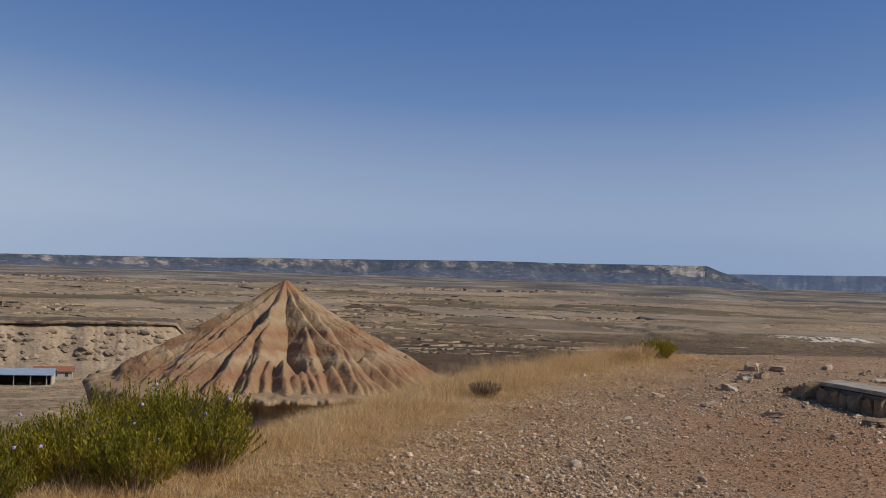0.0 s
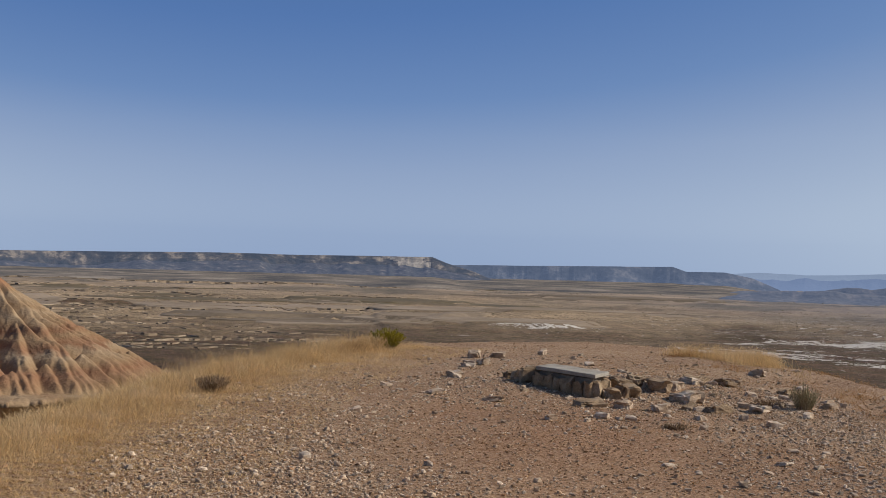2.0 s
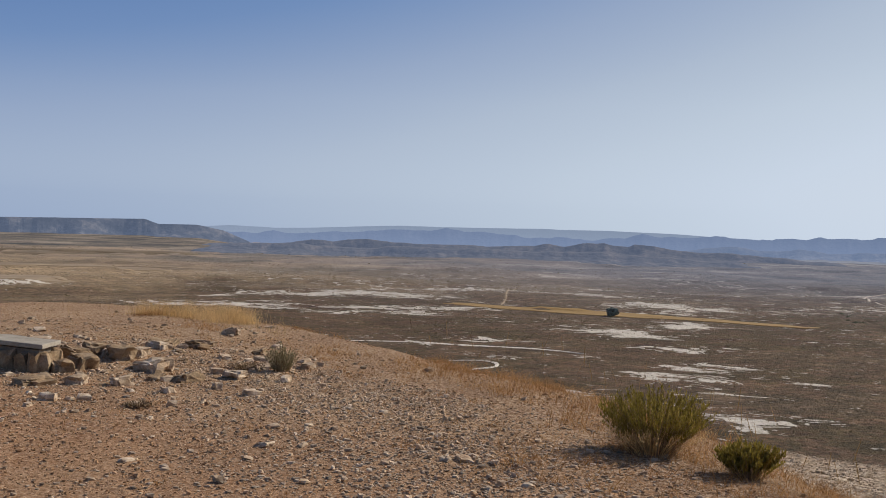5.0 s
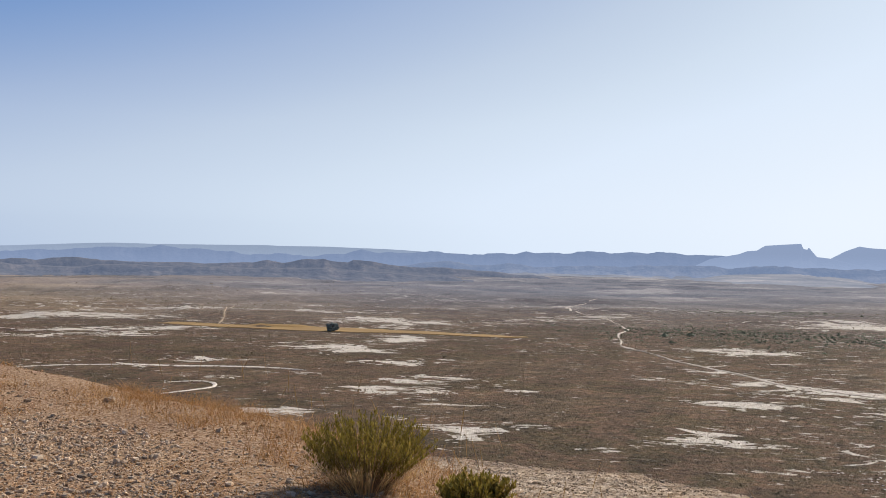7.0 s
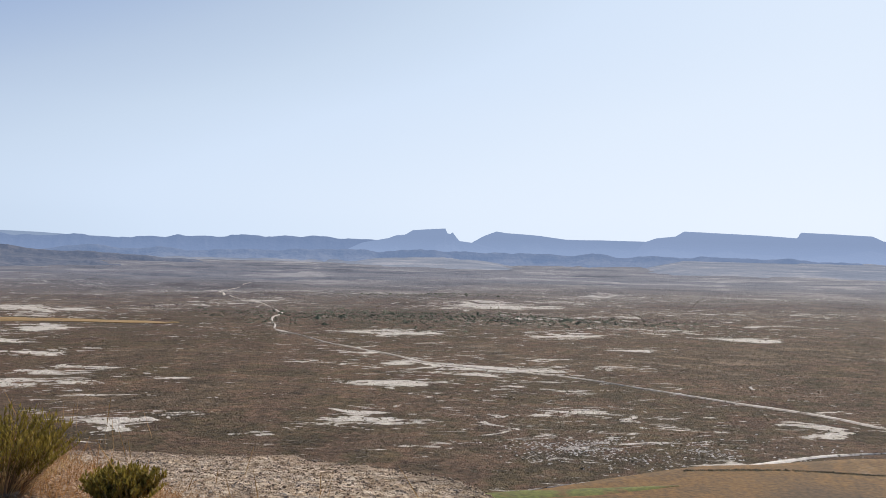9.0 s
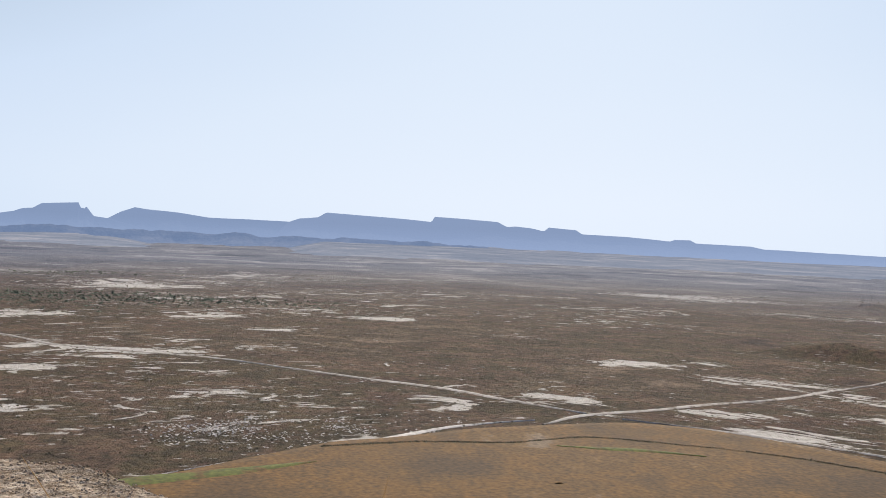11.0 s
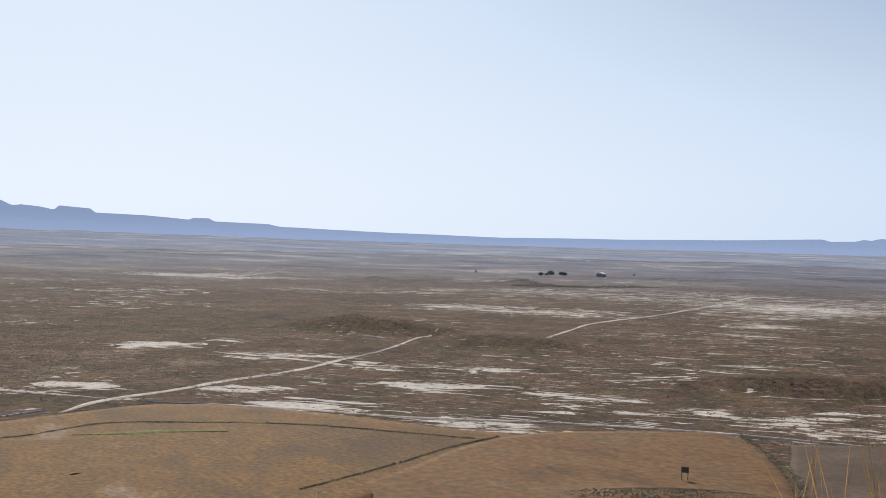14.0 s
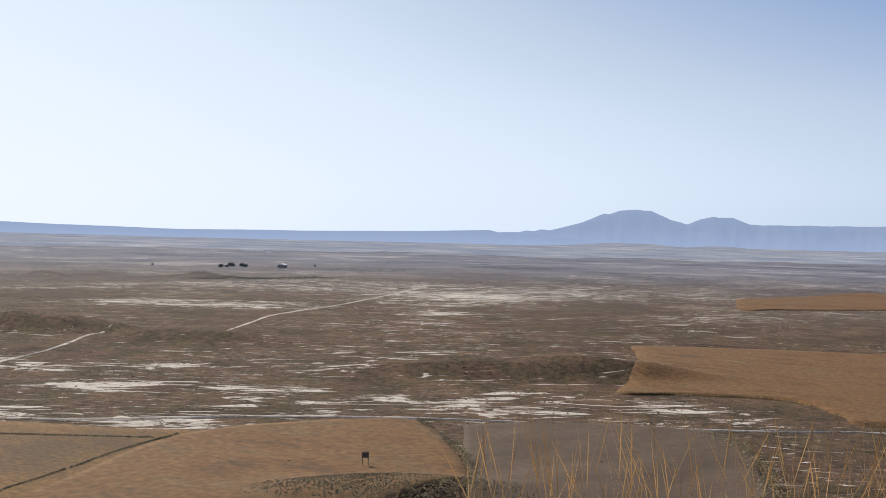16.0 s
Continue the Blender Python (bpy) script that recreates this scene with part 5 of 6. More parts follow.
def tree(place, height, spread, rng, label, group=""):
    """A tapered trunk with limbs and a crown of many small leaf clumps."""
    e = thing("tree", label, "tree", (*place, float(ground_z(*place)[0])), group)
    bm = bmesh.new()

    def limb(a, b, r0, r1):
        d = Vector(b) - Vector(a)
        q = d.to_track_quat("Z", "Y").to_matrix().to_4x4()
        bmesh.ops.create_cone(bm, segments=7, radius1=r0, radius2=r1, depth=d.length, cap_ends=True, matrix=Matrix.Translation((Vector(a) + Vector(b)) / 2) @ q)
    limb((0, 0, -0.3), (0, 0, height * 0.45), 0.06 * height, 0.035 * height)
    tips = []
    for k in range(9):
        a, u = k * 2.4, 0.25 + 0.22 * rng.random()
        tip = (math.cos(a) * spread * 0.33, math.sin(a) * spread * 0.33, height * (0.5 + 0.3 * rng.random()))
        limb((0, 0, height * u), tip, 0.025 * height, 0.008 * height)
        tips.append(tip)
    part("trunk", bm, M_BARK, e)
    n = 420
    p = rng.normal(0, 1, (n, 3))
    p /= np.linalg.norm(p, axis=1, keepdims=True)
    p *= (rng.uniform(0.35, 1, n) ** 0.5)[:, None] * (0.8 + 0.3 * fbm(p[:, 0] * 3, p[:, 1] * 3 + p[:, 2], 1.0, 2, 3))[:, None]
    p = p * [spread / 2, spread / 2, height * 0.52] + [0, 0, height * 0.42]
    s = rng.uniform(0.05, 0.1, n) * height
    v = ICO_V[None] * (1 + rng.uniform(-0.45, 0.45, (n, len(ICO_V), 1))) * s[:, None, None] * [1, 1, 0.7] + p[:, None, :]
    f = (ICO_F[None] + (np.arange(n) * len(ICO_V))[:, None, None]).reshape(-1, 3)
    part("crown", mesh_from("crown", v.reshape(-1, 3), f, M_TREE), M_TREE, e)
    return e


TRNG = np.random.default_rng(31)
tree((400, 309), 5.0, 7.2, TRNG, "lone dark rounded tree beside the stubble strip")
for k, (x, y, h) in enumerate([(812, -627, 6), (822, -642, 4.5), (836, -658, 7), (829, -655, 5), (815, -655, 6.5), (806, -652, 5.5), (879, -596, 3), (816, -753, 3)]):
    tree((x, y), h * 0.65, h * 1.0, TRNG, "dark farm tree far out on the plain", "farm trees")


def far_barn():
    e = thing("barn", "white long barn far out on the plain", "barn", (775, -672, float(ground_z(775, -672)[0])))
    e.rotation_euler[2] = radians(-48)
    part("wall", box(17, 7, 3.2, 0.05, (0, 0, 1.4)), M_WALL, e)
    part("roof", gable_roof(17, 7, 1.3), mat("white_roof", [(0.62, 0.62, 0.6), (0.75, 0.75, 0.73)], 0.5, bump=0.1), e, "white sheet roof").location = (0, 0, 3.0)
    for x in (-5, 0, 5):
        part("door", box(2.2, 0.2, 2.2, 0.02, (x, -3.5, 1.1)), M_DARKWALL, e)


far_barn()


def info_sign():
    e = thing("field_sign", "dark information board on two posts in the field", "sign", (107.5, -106.5, float(ground_z(107.5, -106.5)[0])))
    e.rotation_euler[2] = radians(42)
    for x in (-0.42, 0.42):
        part("post", box(0.11, 0.11, 2.5, 0.01, (x, 0, 1.1)), M_POST, e)
    part("board", box(1.05, 0.07, 0.75, 0.01, (0, -0.09, 1.85)), M_SIGN, e, "dark weathered board")
    part("cap_rail", box(1.15, 0.14, 0.06, 0.01, (0, -0.04, 2.27)), M_POST, e)


info_sign()

# ---- the old plinth on the hilltop ----
def plinth():
    zc = float(ground_z(5.5, 13.66)[0])
    e = thing("stone_plinth", "low broken plinth of rough masonry under a concrete slab", "plinth", (5.5, 13.66, zc))
    corners = [(5.12, 14.12), (5.48, 12.83), (5.86, 13.24), (5.52, 14.48)]
    bm = bmesh.new()
    pts = []
    for (ax, ay), (bx, by) in zip(corners, corners[1:] + corners[:1]):
        for k in range(7):
            t = k / 7
            pts.append((ax + (bx - ax) * t - 5.5 + random.uniform(-0.012, 0.012), ay + (by - ay) * t - 13.66 + random.uniform(-0.012, 0.012)))
    lo = [bm.verts.new((x * 0.985, y * 0.985, 0.238 + random.uniform(-0.006, 0.006))) for x, y in pts]
    mid = [bm.verts.new((x, y, 0.246)) for x, y in pts]
    mid2 = [bm.verts.new((x, y, 0.28 + random.uniform(-0.006, 0.004))) for x, y in pts]
    hi = [bm.verts.new((x * 0.985, y * 0.985, 0.29 + random.uniform(-0.003, 0.003))) for x, y in pts]
    for ra, rb in ((lo, mid), (mid, mid2), (mid2, hi)):
        for k in range(len(pts)):
            q = (k + 1) % len(pts)
            bm.faces.new((ra[k], ra[q], rb[q], rb[k]))
    bm.faces.new(hi)
    bm.faces.new(lo[::-1])
    bmesh.ops.recalc_face_normals(bm, faces=bm.faces)
    part("slab", bm, M_CONCRETE, e, "grey weathered concrete slab with chipped edges")
    core = bmesh.new()
    base = [core.verts.new(((x - 5.5) * 0.86, (y - 13.66) * 0.9, -0.15)) for x, y in corners]
    topv = [core.verts.new(((x - 5.5) * 0.86, (y - 13.66) * 0.9, 0.224)) for x, y in corners]
    for k in range(4):
        q = (k + 1) % 4
        core.faces.new((base[k], base[q], topv[q], topv[k]))
    core.faces.new(topv)
    bmesh.ops.recalc_face_normals(core, faces=core.faces)
    part("core", core, M_MORTAR, e, "crumbling mortar core")
    rng = np.random.default_rng(41)
    for (ax, ay), (bx, by), n in ((corners[0], corners[1], 6), (corners[1], corners[2], 3), (corners[2], corners[3], 6), (corners[3], corners[0], 3)):
        length = math.hypot(bx - ax, by - ay)
        cuts = np.sort(np.concatenate([[0, 1], (np.arange(1, n) + rng.uniform(-0.25, 0.25, n - 1)) / n]))
        for t0, t1 in zip(cuts, cuts[1:]):
            t, w = (t0 + t1) / 2, (t1 - t0) * length * 0.93
            h = rng.uniform(0.18, 0.235)
            m = stone_mesh(w, 0.17, h + 0.1, rng, 0.03)
            s = part("stone", m, M_MASON, e)
            x, y = ax + (bx - ax) * t - 5.5, ay + (by - ay) * t - 13.66
            s.location = (x * 0.97, y * 0.97, h / 2 - 0.055)
            s.rotation_euler = (rng.uniform(-0.06, 0.06), rng.uniform(-0.12, 0.12), math.atan2(by - ay, bx - ax))


def stone_mesh(w, d, h, rng, rough=0.03, cuts=2):
    """A rough block: a cube cut finer, rounded and knocked out of true."""
    bm = bmesh.new()
    bmesh.ops.create_icosphere(bm, subdivisions=2 if cuts < 3 else 3, radius=1)
    off = rng.uniform(0, 50, 3)
    for v in bm.verts:
        c = v.co.copy()
        p = Vector([math.copysign(abs(a) ** 0.5, a) for a in c])
        k = 0.93 + 0.42 * noise.noise(c * 1.3 + Vector(off)) + 0.28 * noise.noise(c * 3.0 + Vector(off))
        v.co = Vector((p.x * w / 2, p.y * d / 2, p.z * h / 2)) * k
    me = bpy.data.meshes.new("stone")
    bm.to_mesh(me)
    bm.free()
    me.materials.append(M_MASON)
    return me


plinth()


def rock(x, y, s, rng, label, tall=0.55, material=None, sink=0.35):
    me = stone_mesh(s, s * rng.uniform(0.6, 0.95), s * tall * rng.uniform(0.8, 1.2), rng, cuts=3 if s > 0.22 else 2)
    me.materials.clear()
    me.materials.append(material or M_ROCK)
    ob = new("rock", me)
    ob.location = (x, y, float(ground_z(x, y)[0]) + s * tall * (0.5 - sink))
    ob.rotation_euler = (rng.uniform(-0.2, 0.2), rng.uniform(-0.2, 0.2), rng.uniform(0, 6.28))
    tagged(ob, label, "rock", "rocks on the hilltop")
    return ob


ROCKS = [(6.67, 12.55, 0.40), (5.89, 11.73, 0.24), (5.09, 10.88, 0.14), (7.21, 11.63, 0.25), (7.20, 12.01, 0.18), (8.16, 14.01, 0.30), (9.37, 15.25, 0.29), (4.12, 10.84, 0.14),
         (5.12, 12.81, 0.10), (4.81, 11.03, 0.17), (5.62, 18.89, 0.36), (4.89, 16.74, 0.23), (5.21, 16.96, 0.25), (4.20, 15.11, 0.25), (6.03, 18.69, 0.28), (2.09, 11.66, 0.14), (1.17, 8.88, 0.12),
         (7.28, 19.71, 0.23), (6.07, 11.07, 0.14), (7.45, 11.01, 0.19), (8.29, 11.76, 0.17), (4.49, 10.69, 0.10), (7.65, 13.64, 0.15)]
FLAT_ROCKS = [(4.22, 8.24, 0.13), (5.28, 8.14, 0.14), (5.75, 8.71, 0.12), (4.95, 7.83, 0.08), (3.42, 13.26, 0.25), (4.01, 12.60, 0.29), (2.94, 14.05, 0.19), (6.96, 16.55, 0.21), (5.33, 10.33, 0.2), (6.2, 6.9, 0.16)]
RRNG = np.random.default_rng(43)
for x, y, s in ROCKS:
    rock(x, y, s, RRNG, "pale angular limestone rock half sunk in gravel", 0.6)
for x, y, s in FLAT_ROCKS:
    rock(x, y, s, RRNG, "flat pale stone lying on the gravel", 0.28, sink=0.25)
for x, y, s in [(5.08, 14.42, 0.44), (5.28, 14.7, 0.36), (5.72, 12.86, 0.30), (5.98, 12.95, 0.34), (6.12, 13.5, 0.34), (6.45, 13.55, 0.30), (6.62, 13.2, 0.36), (5.02, 14.95, 0.24)]:
    rock(x, y, s, RRNG, "brown fallen masonry block beside the plinth", 0.62, M_MASON, 0.3)


for k in range(46):
    x, y = RRNG.normal(7.0, 1.0), RRNG.normal(13.2, 1.3)
    if abs(x - 5.5) < 0.7 and abs(y - 13.7) < 1.0:
        continue
    rock(x, y, float(np.clip(RRNG.lognormal(-1.75, 0.42), 0.09, 0.36)), RRNG, "rough pale-brown stone embedded in the earth beside the plinth", RRNG.uniform(0.35, 0.6), M_MASON if k % 3 == 0 else M_ROCK, 0.42)


# ---- loose gravel ----
def inside_top(rng, n, far=True):
    x, y = rng.uniform(-5, 12, n), rng.uniform(-1, 24, n)
    d = np.hypot(x - 1, y - 1)
    keep = (edge_distance(x, y) < 0.6) & (d > 2.5) & (rng.uniform(0, 1, n) < np.clip(9.0 / d, 0, 1) ** 1.3)
    return x[keep], y[keep]


def loose_gravel():
    rng = np.random.default_rng(47)
    x, y = inside_top(rng, 760000)
    patch = fbm(x, y, 1.6, 3, 61)
    m = patch > rng.uniform(-0.9, 0.5, len(x))
    x, y = x[m][:52000], y[m][:52000]
    s = np.clip(rng.lognormal(-4.3, 0.48, len(x)), 0.008, 0.06)
    tagged(new("gravel", pebbles("gravel", x, y, s, M_PEBBLE, 0.6, sink=0.15, rng=rng, chips=True)), "loose tan and grey gravel on the hilltop", "gravel", kind="stuff")
    x, y = rng.uniform(-1.5, 8.5, 240000), 3.0 * (15 / 3.0) ** rng.uniform(0, 1, 240000)
    m = (edge_distance(x, y) < -0.9) & (fbm(x, y, 1.1, 3, 67) > rng.uniform(-0.7, 0.5, len(x))) & (np.exp(-((x - 3.9) / 2.0) ** 2 - ((y - 8.4) / 5.0) ** 2) < rng.uniform(0, 1, len(x)))
    x, y = x[m][:42000], y[m][:42000]
    s = np.clip(rng.lognormal(-4.15, 0.5, len(x)), 0.01, 0.07)
    tagged(new("path_gravel", pebbles("path_gravel", x, y, s, M_PATHSTONE, 0.65, sink=0.15, rng=rng, chips=True)), "pale grey gravel on the worn path", "gravel", kind="stuff")
    n = 2600
    x, y = rng.normal(6.3, 2.5, n), rng.normal(14.3, 3.2, n)
    m = (edge_distance(x, y) < -0.2) & ~((np.abs(x - 5.55) < 0.6) & (np.abs(y - 14.3) < 0.9))
    x, y = x[m], y[m]
    tagged(new("rubble", pebbles("rubble", x, y, np.clip(rng.lognormal(-3.5, 0.55, len(x)), 0.015, 0.14), M_ROCK, 0.5, rng=rng, chips=True)), "pale stone rubble strewn round the plinth", "rubble", kind="stuff")
    n = 16000
    x, y = rng.normal(6.3, 1.5, n), rng.normal(5.2, 2.2, n)
    m = (edge_distance(x, y) < -0.1) & (fbm(x, y, 0.9, 3, 73) > rng.uniform(-0.7, 0.4, n)) & (np.hypot(x - 1.98, y - 2.2) > 1.6)
    x, y = x[m], y[m]
    tagged(new("shale", pebbles("shale", x, y, np.clip(rng.lognormal(-3.95, 0.5, len(x)), 0.01, 0.12), M_SHALE, 0.4, rng=rng, chips=True)), "grey and tan shale chips on the hill's edge", "gravel", kind="stuff")
    n = 20000
    x, y = rng.uniform(8, 24, n), rng.uniform(3, 20, n)
    m = (np.hypot(x - 15.5, y - 11.0) < 9.5) & (edge_distance(x, y) > 1)
    x, y = x[m], y[m]
    tagged(new("scree", pebbles("scree", x, y, np.clip(rng.lognormal(-3.5, 0.4, len(x)), 0.012, 0.10), M_SCREE, 0.7, rng=rng, chips=True)), "pale scree stones on the hill's shoulder", "scree", kind="stuff")


M_PATHSTONE = mat("path_stone", [(0.275, 0.173, 0.097), (0.462, 0.334, 0.218), (0.616, 0.496, 0.367)], 9, bump=0, island=0.4)
M_SHALE = mat("shale_chip", [(0.190, 0.123, 0.075), (0.320, 0.237, 0.163), (0.460, 0.370, 0.273)], 9, bump=0, island=0.4)
M_SCREE = mat("scree_stone", [(0.220, 0.140, 0.077), (0.380, 0.288, 0.198), (0.500, 0.409, 0.310)], 0.9, bump=0, island=0.3)
loose_gravel()


# ---- bushes ----
def shoots(rng, n, radius, height, spread, leaves, leaf_len, leaf_w, bare=0.3, upright=1.0):
    """Stems fanning up from the ground with small leaves along them: (stem verts, faces, leaf verts, faces, tips), in the bush's own coordinates."""
    a, q = rng.uniform(0, 6.28, n), np.sqrt(rng.uniform(0, 1, n))
    bx, by = np.cos(a) * q * radius * 0.45, np.sin(a) * q * radius * 0.45
    h = height * rng.uniform(0.65, 1.05, n) * (1 - 0.28 * q ** 2)
    ex, ey = np.cos(a) * q * radius * spread + rng.normal(0, 0.05, n) * height, np.sin(a) * q * radius * spread + rng.normal(0, 0.05, n) * height

    def at(u):
        return np.stack([bx + (ex - bx) * u ** 1.4, by + (ey - by) * u ** 1.4, h * u ** (1 / upright)], -1)
    vs = []
    for k in range(5):
        u = k / 4
        c, w = at(u), 0.0035 * (1 - 0.7 * u)
        vs += [c - np.stack([np.sin(a) * w, -np.cos(a) * w, 0 * a], -1), c + np.stack([np.sin(a) * w, -np.cos(a) * w, 0 * a], -1)]
    sv = np.stack(vs, 1)
    qd = np.array([[2 * k, 2 * k + 1, 2 * k + 3, 2 * k + 2] for k in range(4)])
    sf = (qd[None] + (np.arange(n) * 10)[:, None, None]).reshape(-1, 4)
    m = n * leaves
    i = np.repeat(np.arange(n), leaves)
    u = bare + (1 - bare) * rng.uniform(0, 1, m) ** 0.8
    p = np.stack([bx[i] + (ex - bx)[i] * u ** 1.4, by[i] + (ey - by)[i] * u ** 1.4, h[i] * u ** (1 / upright)], -1)
    b, tilt = rng.uniform(0, 6.28, m), rng.uniform(0.75, 1.4, m)
    d = np.stack([np.cos(b) * np.cos(tilt), np.sin(b) * np.cos(tilt), np.sin(tilt)], -1) * (leaf_len * rng.uniform(0.6, 1.3, m))[:, None]
    w = np.stack([-np.sin(b), np.cos(b), 0 * b], -1) * leaf_w / 2
    lv = np.stack([p, p + d * 0.5 + w, p + d, p + d * 0.5 - w], 1)
    lf = np.arange(m * 4).reshape(-1, 4)
    return sv.reshape(-1, 3), sf, lv.reshape(-1, 3), lf, at(1.0)


def bush(x, y, radius, height, n, material, label, rng, leaves=34, leaf_len=0.035, leaf_w=0.007, flowers=0, spread=1.0, bare=0.3, group="", dead=0.0):
    e = thing("bush", label, "bush", (x, y, float(ground_z(x, y)[0]) - 0.02), group)
    sv, sf, lv, lf, tips = shoots(rng, n, radius, height, spread, leaves, leaf_len, leaf_w, bare)
    part("branching", mesh_from("branching", sv, sf, M_STEM), M_STEM, e, "thin dry stems")
    part("foliage", mesh_from("foliage", lv, lf, material), material, e)
    if dead:
        sv, sf, lv, lf, _ = shoots(rng, int(n * dead), radius * 1.05, height * 0.55, 1.1, 4, 0.03, 0.004, 0.5)
        part("deadwood", mesh_from("deadwood", np.vstack([sv, lv]), np.vstack([sf, lf + len(sv)]), M_STRAW), M_STRAW, e, "pale dead twigs")
    for k in range(flowers):
        t = tips[rng.integers(0, len(tips))] + rng.normal(0, 0.03, 3) + [0, 0, 0.03]
        fv = ICO_V * rng.uniform(0.009, 0.016) * (1 + rng.uniform(-0.3, 0.3, (len(ICO_V), 1)))
        part("flower", mesh_from("flower", fv, ICO_F, M_FLOWER), M_FLOWER, e, "small violet flower head").location = t
    return e


BRNG = np.random.default_rng(53)
G1 = "green bushes at the rim"
for x, y, r, h, n, fl in [(-2.1, 8.9, 0.55, 0.72, 230, 3), (-2.75, 9.5, 0.62, 0.98, 280, 4), (-3.35, 9.2, 0.62, 0.9, 270, 5), (-2.75, 8.3, 0.55, 0.72, 220, 4), (-3.3, 8.1, 0.55, 0.75, 220, 4), (-4.1, 9.3, 0.65, 0.85, 260, 5), (-3.7, 8.0, 0.6, 0.8, 220, 3), (-4.6, 10.0, 0.6, 0.8, 200, 2), (-2.55, 7.5, 0.5, 0.62, 200, 3), (-3.1, 7.2, 0.5, 0.66, 200, 3), (-2.95, 6.5, 0.45, 0.55, 160, 2), (-1.75, 8.1, 0.42, 0.5, 170, 2), (-2.1, 7.3, 0.4, 0.5, 170, 2)]:
    bush(x, y, r, h, n, M_LEAF, "bright green broom-like bush with small violet flowers", BRNG, 46, 0.034, 0.010, fl, group=G1, dead=0.25)
bush(4.45, 21.35, 0.40, 0.44, 150, M_LEAF, "small bright green bush at the end of the path", BRNG, 40, 0.045, 0.012, 0, bare=0.1)
bush(7.68, 6.3, 0.41, 0.53, 300, M_OLIVE, "olive green bush with dry lower twigs on the rim", BRNG, 38, 0.036, 0.008, 0, bare=0.38, dead=1.2, spread=1.1)
bush(7.55, 5.38, 0.22, 0.27, 170, M_OLIVE, "small olive green bush with dry twigs on the rim", BRNG, 42, 0.036, 0.011, 0, bare=0.3, dead=0.5, spread=1.15)
bush(7.9, 11.75, 0.2, 0.34, 110, M_GREY, "small grey-green tuft beside a dark mat of twigs", BRNG, 30, 0.03, 0.006, 0, bare=0.1)
bush(7.65, 12.1, 0.28, 0.10, 120, M_STEM, "dark flat mat of dead twigs", BRNG, 14, 0.03, 0.006, 0, bare=0.1)
bush(5.3, 10.2, 0.16, 0.07, 90, M_STEM, "dead brown tuft on the gravel", BRNG, 14, 0.03, 0.006, 0, bare=0.1)
for x, y, r, h in [(4.05, 20.9, 0.34, 0.36), (3.7, 20.3, 0.32, 0.30)]:
    bush(x, y, r, h, 160, M_STRAW, "straw-coloured dry bush beside the green one", BRNG, 26, 0.04, 0.006, 0, bare=0.15, dead=0.6)
bush(0.6, 13.6, 0.24, 0.24, 150, M_STEM, "dark dry tuft among the straw at the rim", BRNG, 22, 0.04, 0.006, 0, bare=0.2, dead=0.6)


# ---- grasses ----
def along(rng, line, n, lo, hi, peak=0.3):
    """Plan points scattered beside a line: lo to hi metres to its right."""
    p = sampled(line, 0.2)
    t = np.gradient(p, axis=0)
    t /= np.linalg.norm(t, axis=1, keepdims=True)
    k = rng.integers(0, len(p), n)
    off = np.where(rng.uniform(0, 1, n) < 0.6, rng.normal(peak, (hi - lo) * 0.22, n), rng.uniform(lo, hi, n))
    off = np.clip(off, lo, hi)
    q = p[k] + np.stack([t[k, 1], -t[k, 0]], -1) * off[:, None]
    return q[:, 0], q[:, 1]


def tufted(rng, x, y, sizes=0.05):
    """Gathers points into tufts."""
    c = rng.integers(0, len(x), max(1, len(x) // 14))
    j = c[rng.integers(0, len(c), len(x))]
    return x[j] + rng.normal(0, sizes, len(x)), y[j] + rng.normal(0, sizes, len(x))


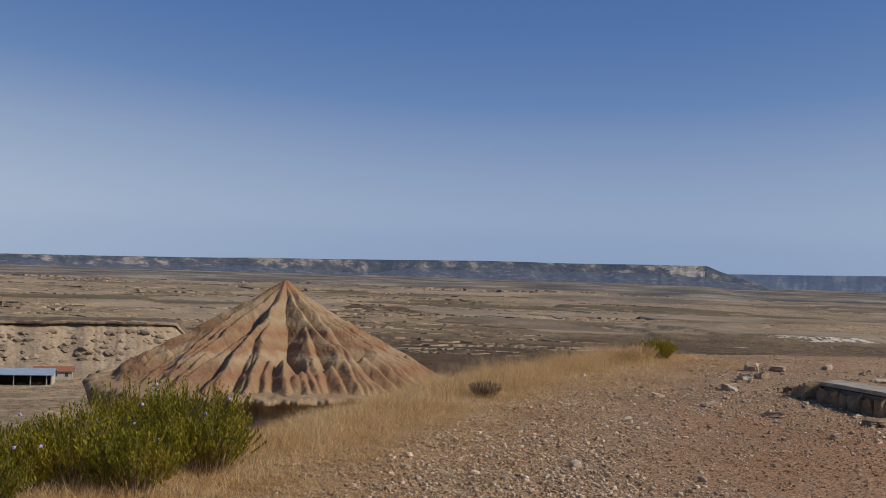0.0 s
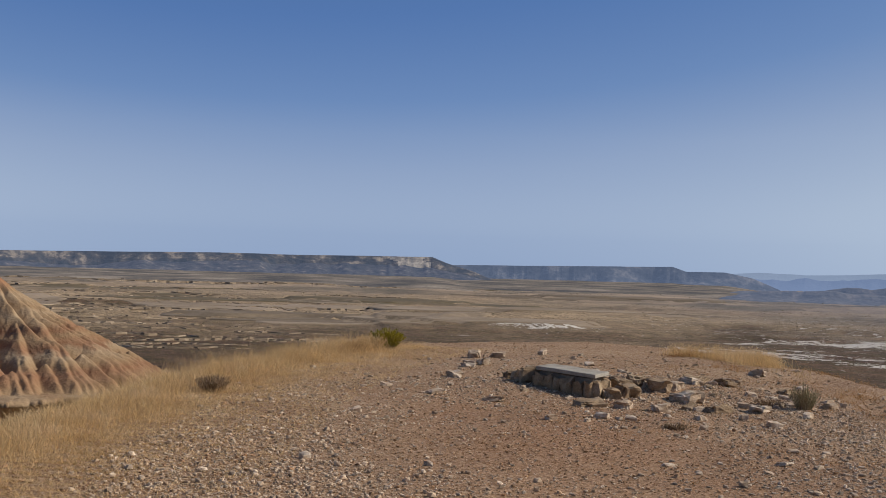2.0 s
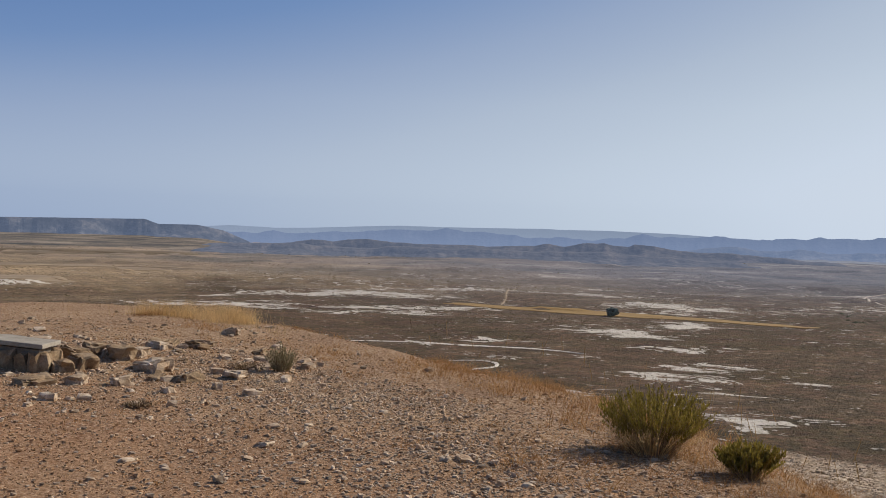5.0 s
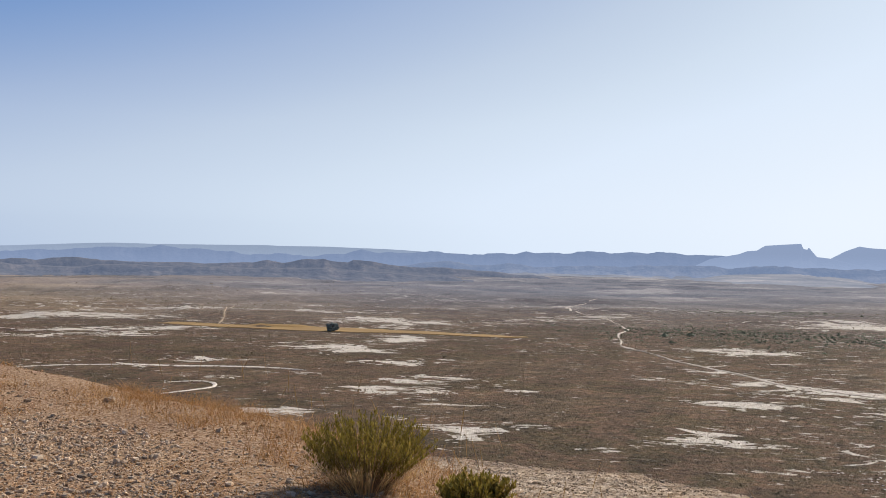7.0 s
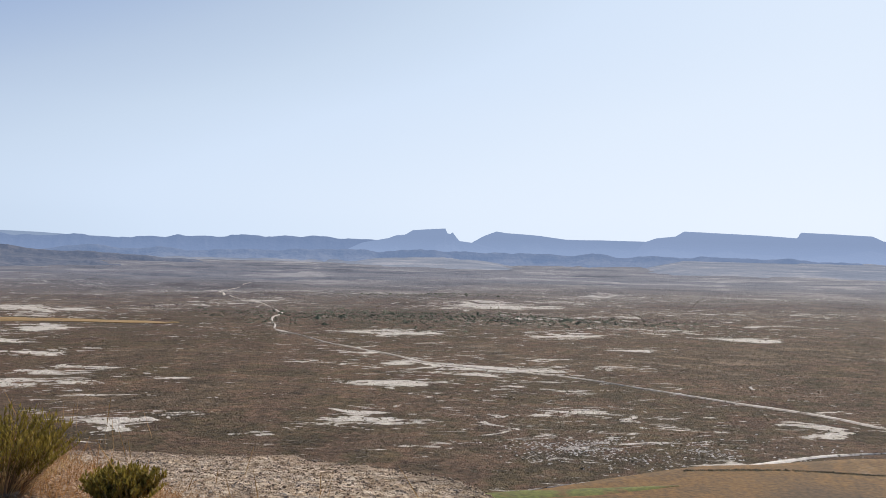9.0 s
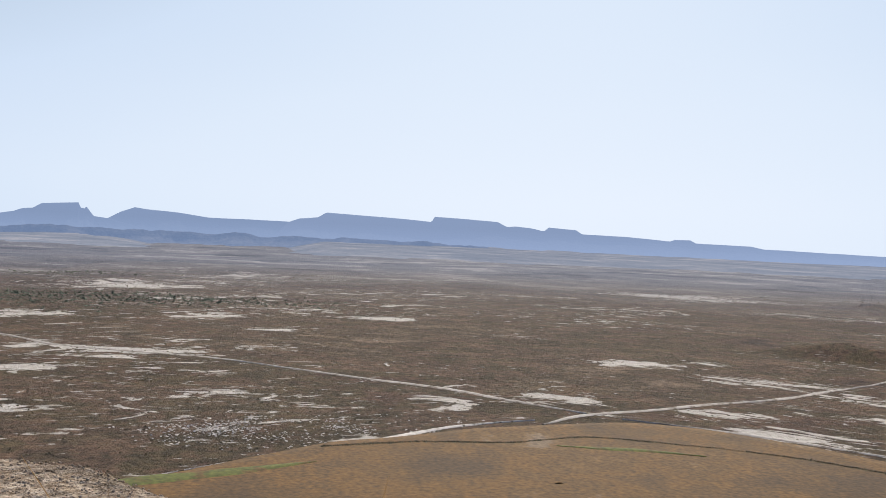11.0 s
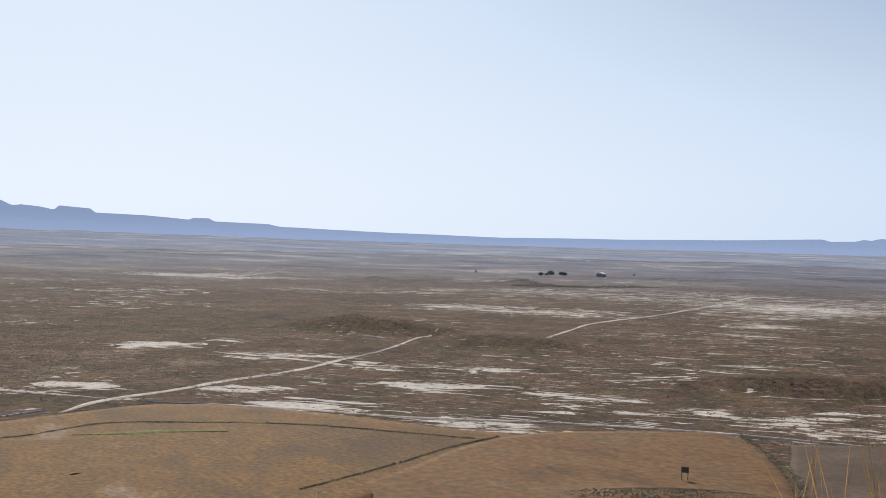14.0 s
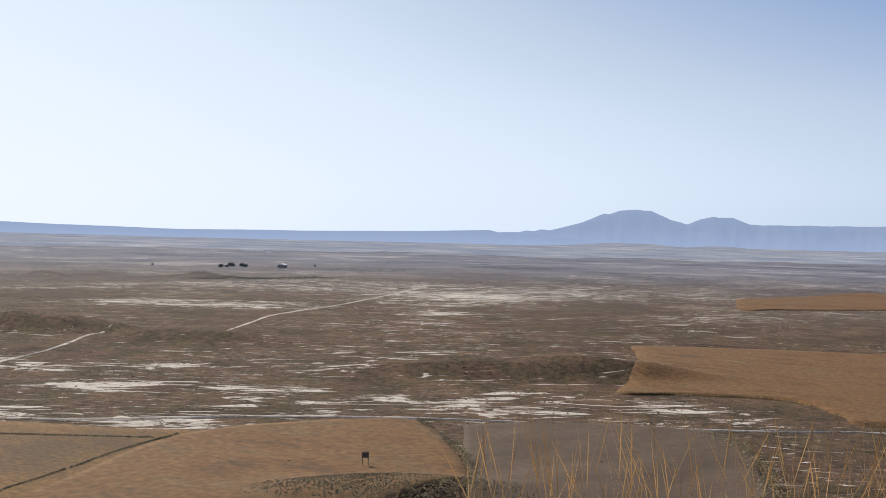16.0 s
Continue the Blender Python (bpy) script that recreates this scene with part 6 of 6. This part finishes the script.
def grasses():
    rng = np.random.default_rng(59)
    west = [(-2.9, 4.6), (-2.4, 6.6), (-1.3, 9.4), (-0.2, 13.0), (1.6, 17.2), (3.6, 20.8), (4.6, 22.3)]
    x, y = along(rng, west, 26000, -2.6, 1.25, -0.2)
    x2, y2 = tufted(rng, *along(rng, west, 30000, -2.4, 0.9, -0.4), 0.075)
    x3, y3 = tufted(rng, *along(rng, west[:4], 26000, -1.6, 1.3, 0.1), 0.11)
    x2, y2 = np.concatenate([x2, x3]), np.concatenate([y2, y3])
    x, y = np.concatenate([x, x2]), np.concatenate([y, y2])
    s = edge_distance(x, y)
    h = rng.uniform(0.08, 0.32, len(x)) * (0.35 + 0.75 * smooth(-1.2, 0.3, s)) * (0.5 + 0.5 * smooth(11, 16, y)) * (1 + 0.75 * fbm(x, y, 0.9, 3, 97))
    tagged(new("dry_grass", blades("dry_grass", x, y, h, M_STRAW, 0.005, 0.85, rng, segs=2)), "dense pale straw-coloured dry grass along the rim", "grass", kind="stuff")
    x, y = along(rng, west, 4200, -1.8, 0.4, -0.3)
    tagged(new("grass_stalks", blades("grass_stalks", x, y, rng.uniform(0.24, 0.48, len(x)) * (0.5 + 0.5 * smooth(11, 16, y)), M_STRAW, 0.004, 0.5, rng, segs=4)), "taller dry grass stalks along the rim", "grass", kind="stuff")
    # straw lying on the path's edge
    x, y = along(rng, west, 52000, -0.2, 2.4, 0.6)
    tagged(new("fallen_straw", blades("fallen_straw", x, y, rng.uniform(0.02, 0.085, len(x)), M_STRAW, 0.006, 2.4, rng, segs=2)), "flattened straw on the edge of the path", "grass", kind="stuff")
    east = [(9.3, 21.6), (11.2, 20.2), (11.0, 17.6), (10.6, 14.3), (10.0, 11.8), (9.3, 9.0), (8.4, 7.0), (7.2, 5.2), (6.2, 3.4)]
    x, y = tufted(rng, *along(rng, east, 26000, -1.0, 1.7, 0.2), 0.07)
    m = fbm(x, y, 0.8, 3, 91) > rng.uniform(0.0, 0.4, len(x))
    x, y = x[m], y[m]
    tagged(new("rusty_grass", blades("rusty_grass", x, y, rng.uniform(0.03, 0.12, len(x)) * (1 + 0.8 * fbm(x, y, 0.7, 3, 99)), M_RUST, 0.006, 1.7, rng)), "low rusty dry grass along the rim", "grass", kind="stuff")
    x, y = tufted(rng, *along(rng, [(9.9, 21.0), (11.0, 18.8), (10.8, 16.4), (10.7, 15.0)], 9000, -0.5, 0.7, 0.0), 0.10)
    m = fbm(x, y, 1.1, 3, 95) > rng.uniform(0.02, 0.4, len(x))
    x, y = x[m], y[m]
    tagged(new("pale_grass", blades("pale_grass", x, y, rng.uniform(0.12, 0.36, len(x)), M_STRAW, 0.005, 0.5, rng)), "pale tufts of dry grass at the rim", "grass", kind="stuff")
    # sparse small tufts on the gravel
    x, y = rng.uniform(4, 9.5, 260), rng.uniform(5, 17, 260)
    m = (edge_distance(x, y) < -0.2) & (rng.uniform(0, 1, 260) < 0.25 + 0.7 * smooth(5, 9, x))
    x, y = np.repeat(x[m], 26), np.repeat(y[m], 26)
    tagged(new("gravel_tufts", blades("gravel_tufts", x + rng.normal(0, 0.07, len(x)), y + rng.normal(0, 0.05, len(x)), rng.uniform(0.02, 0.08, len(x)), M_RUST, 0.005, 1.2, rng)), "sparse low tufts of rusty grass on the gravel", "grass", kind="stuff")
    south = [(10.0, 11.8), (9.3, 9.0), (8.4, 7.0), (7.2, 5.2), (6.2, 3.4), (5.4, 1.4), (4.6, -0.6), (3.0, -2.6), (0.5, -4.3)]
    x, y = along(rng, south, 120, -1.4, 0.2, -0.3)
    x2, y2 = along(rng, [(4.3, -1.0), (3.0, -2.6), (1.6, -3.6)], 520, -1.3, 0.2, -0.4)
    x, y = np.concatenate([x, x2]), np.concatenate([y, y2])
    h = rng.uniform(0.45, 0.95, len(x)) * np.where(np.arange(len(x)) < 120, 0.7, 0.95)
    stems = blades("tall_stalks", x, y, h, M_GOLDEN, 0.0007, 0.28, rng, segs=5)
    tagged(new("tall_stalks", stems), "tall thin golden grass stalks at the hill's edge", "grass", kind="stuff")
    # seed heads: the stalks' top third again, wider
    co = np.empty(len(stems.vertices) * 3, np.float32)
    stems.vertices.foreach_get("co", co)
    co = co.reshape(-1, 12, 3)
    c = (co[:, 0::2] + co[:, 1::2]) / 2
    t, b = c[:, 5], c[:, 3] * 0.75 + c[:, 4] * 0.25
    heads = []
    for u, w in ((0, 0.0007), (0.3, 0.0021), (0.7, 0.0017), (1.05, 0.0004)):
        m = b + (t - b) * u
        k = rng.uniform(0, 6.28, len(m))
        k = np.arange(len(m)) * 2.4
        o = np.stack([np.cos(k) * w, np.sin(k) * w, 0 * k], -1)
        heads += [m - o, m + o]
    v = np.stack(heads, 1)
    q = np.array([[2 * k, 2 * k + 1, 2 * k + 3, 2 * k + 2] for k in range(3)])
    f = (q[None] + (np.arange(len(v)) * 8)[:, None, None]).reshape(-1, 4)
    tagged(new("seed_heads", mesh_from("seed_heads", v.reshape(-1, 3), f, M_GOLDEN)), "feathery golden seed heads on tall stalks", "grass", kind="stuff")
    x, y = tufted(rng, *along(rng, south, 15000, -1.6, 0.5, -0.2), 0.08)
    tagged(new("edge_grass", blades("edge_grass", x, y, rng.uniform(0.05, 0.2, len(x)) * (1 + 0.8 * fbm(x, y, 0.6, 3, 98)), M_RUST, 0.005, 1.3, rng)), "low rusty grass at the hill's edge", "grass", kind="stuff")


M_GOLDEN = mat("golden_stalk", [(0.32, 0.18, 0.065), (0.42, 0.26, 0.11)], 2, bump=0, island=0.25, thin=0.6)
grasses()
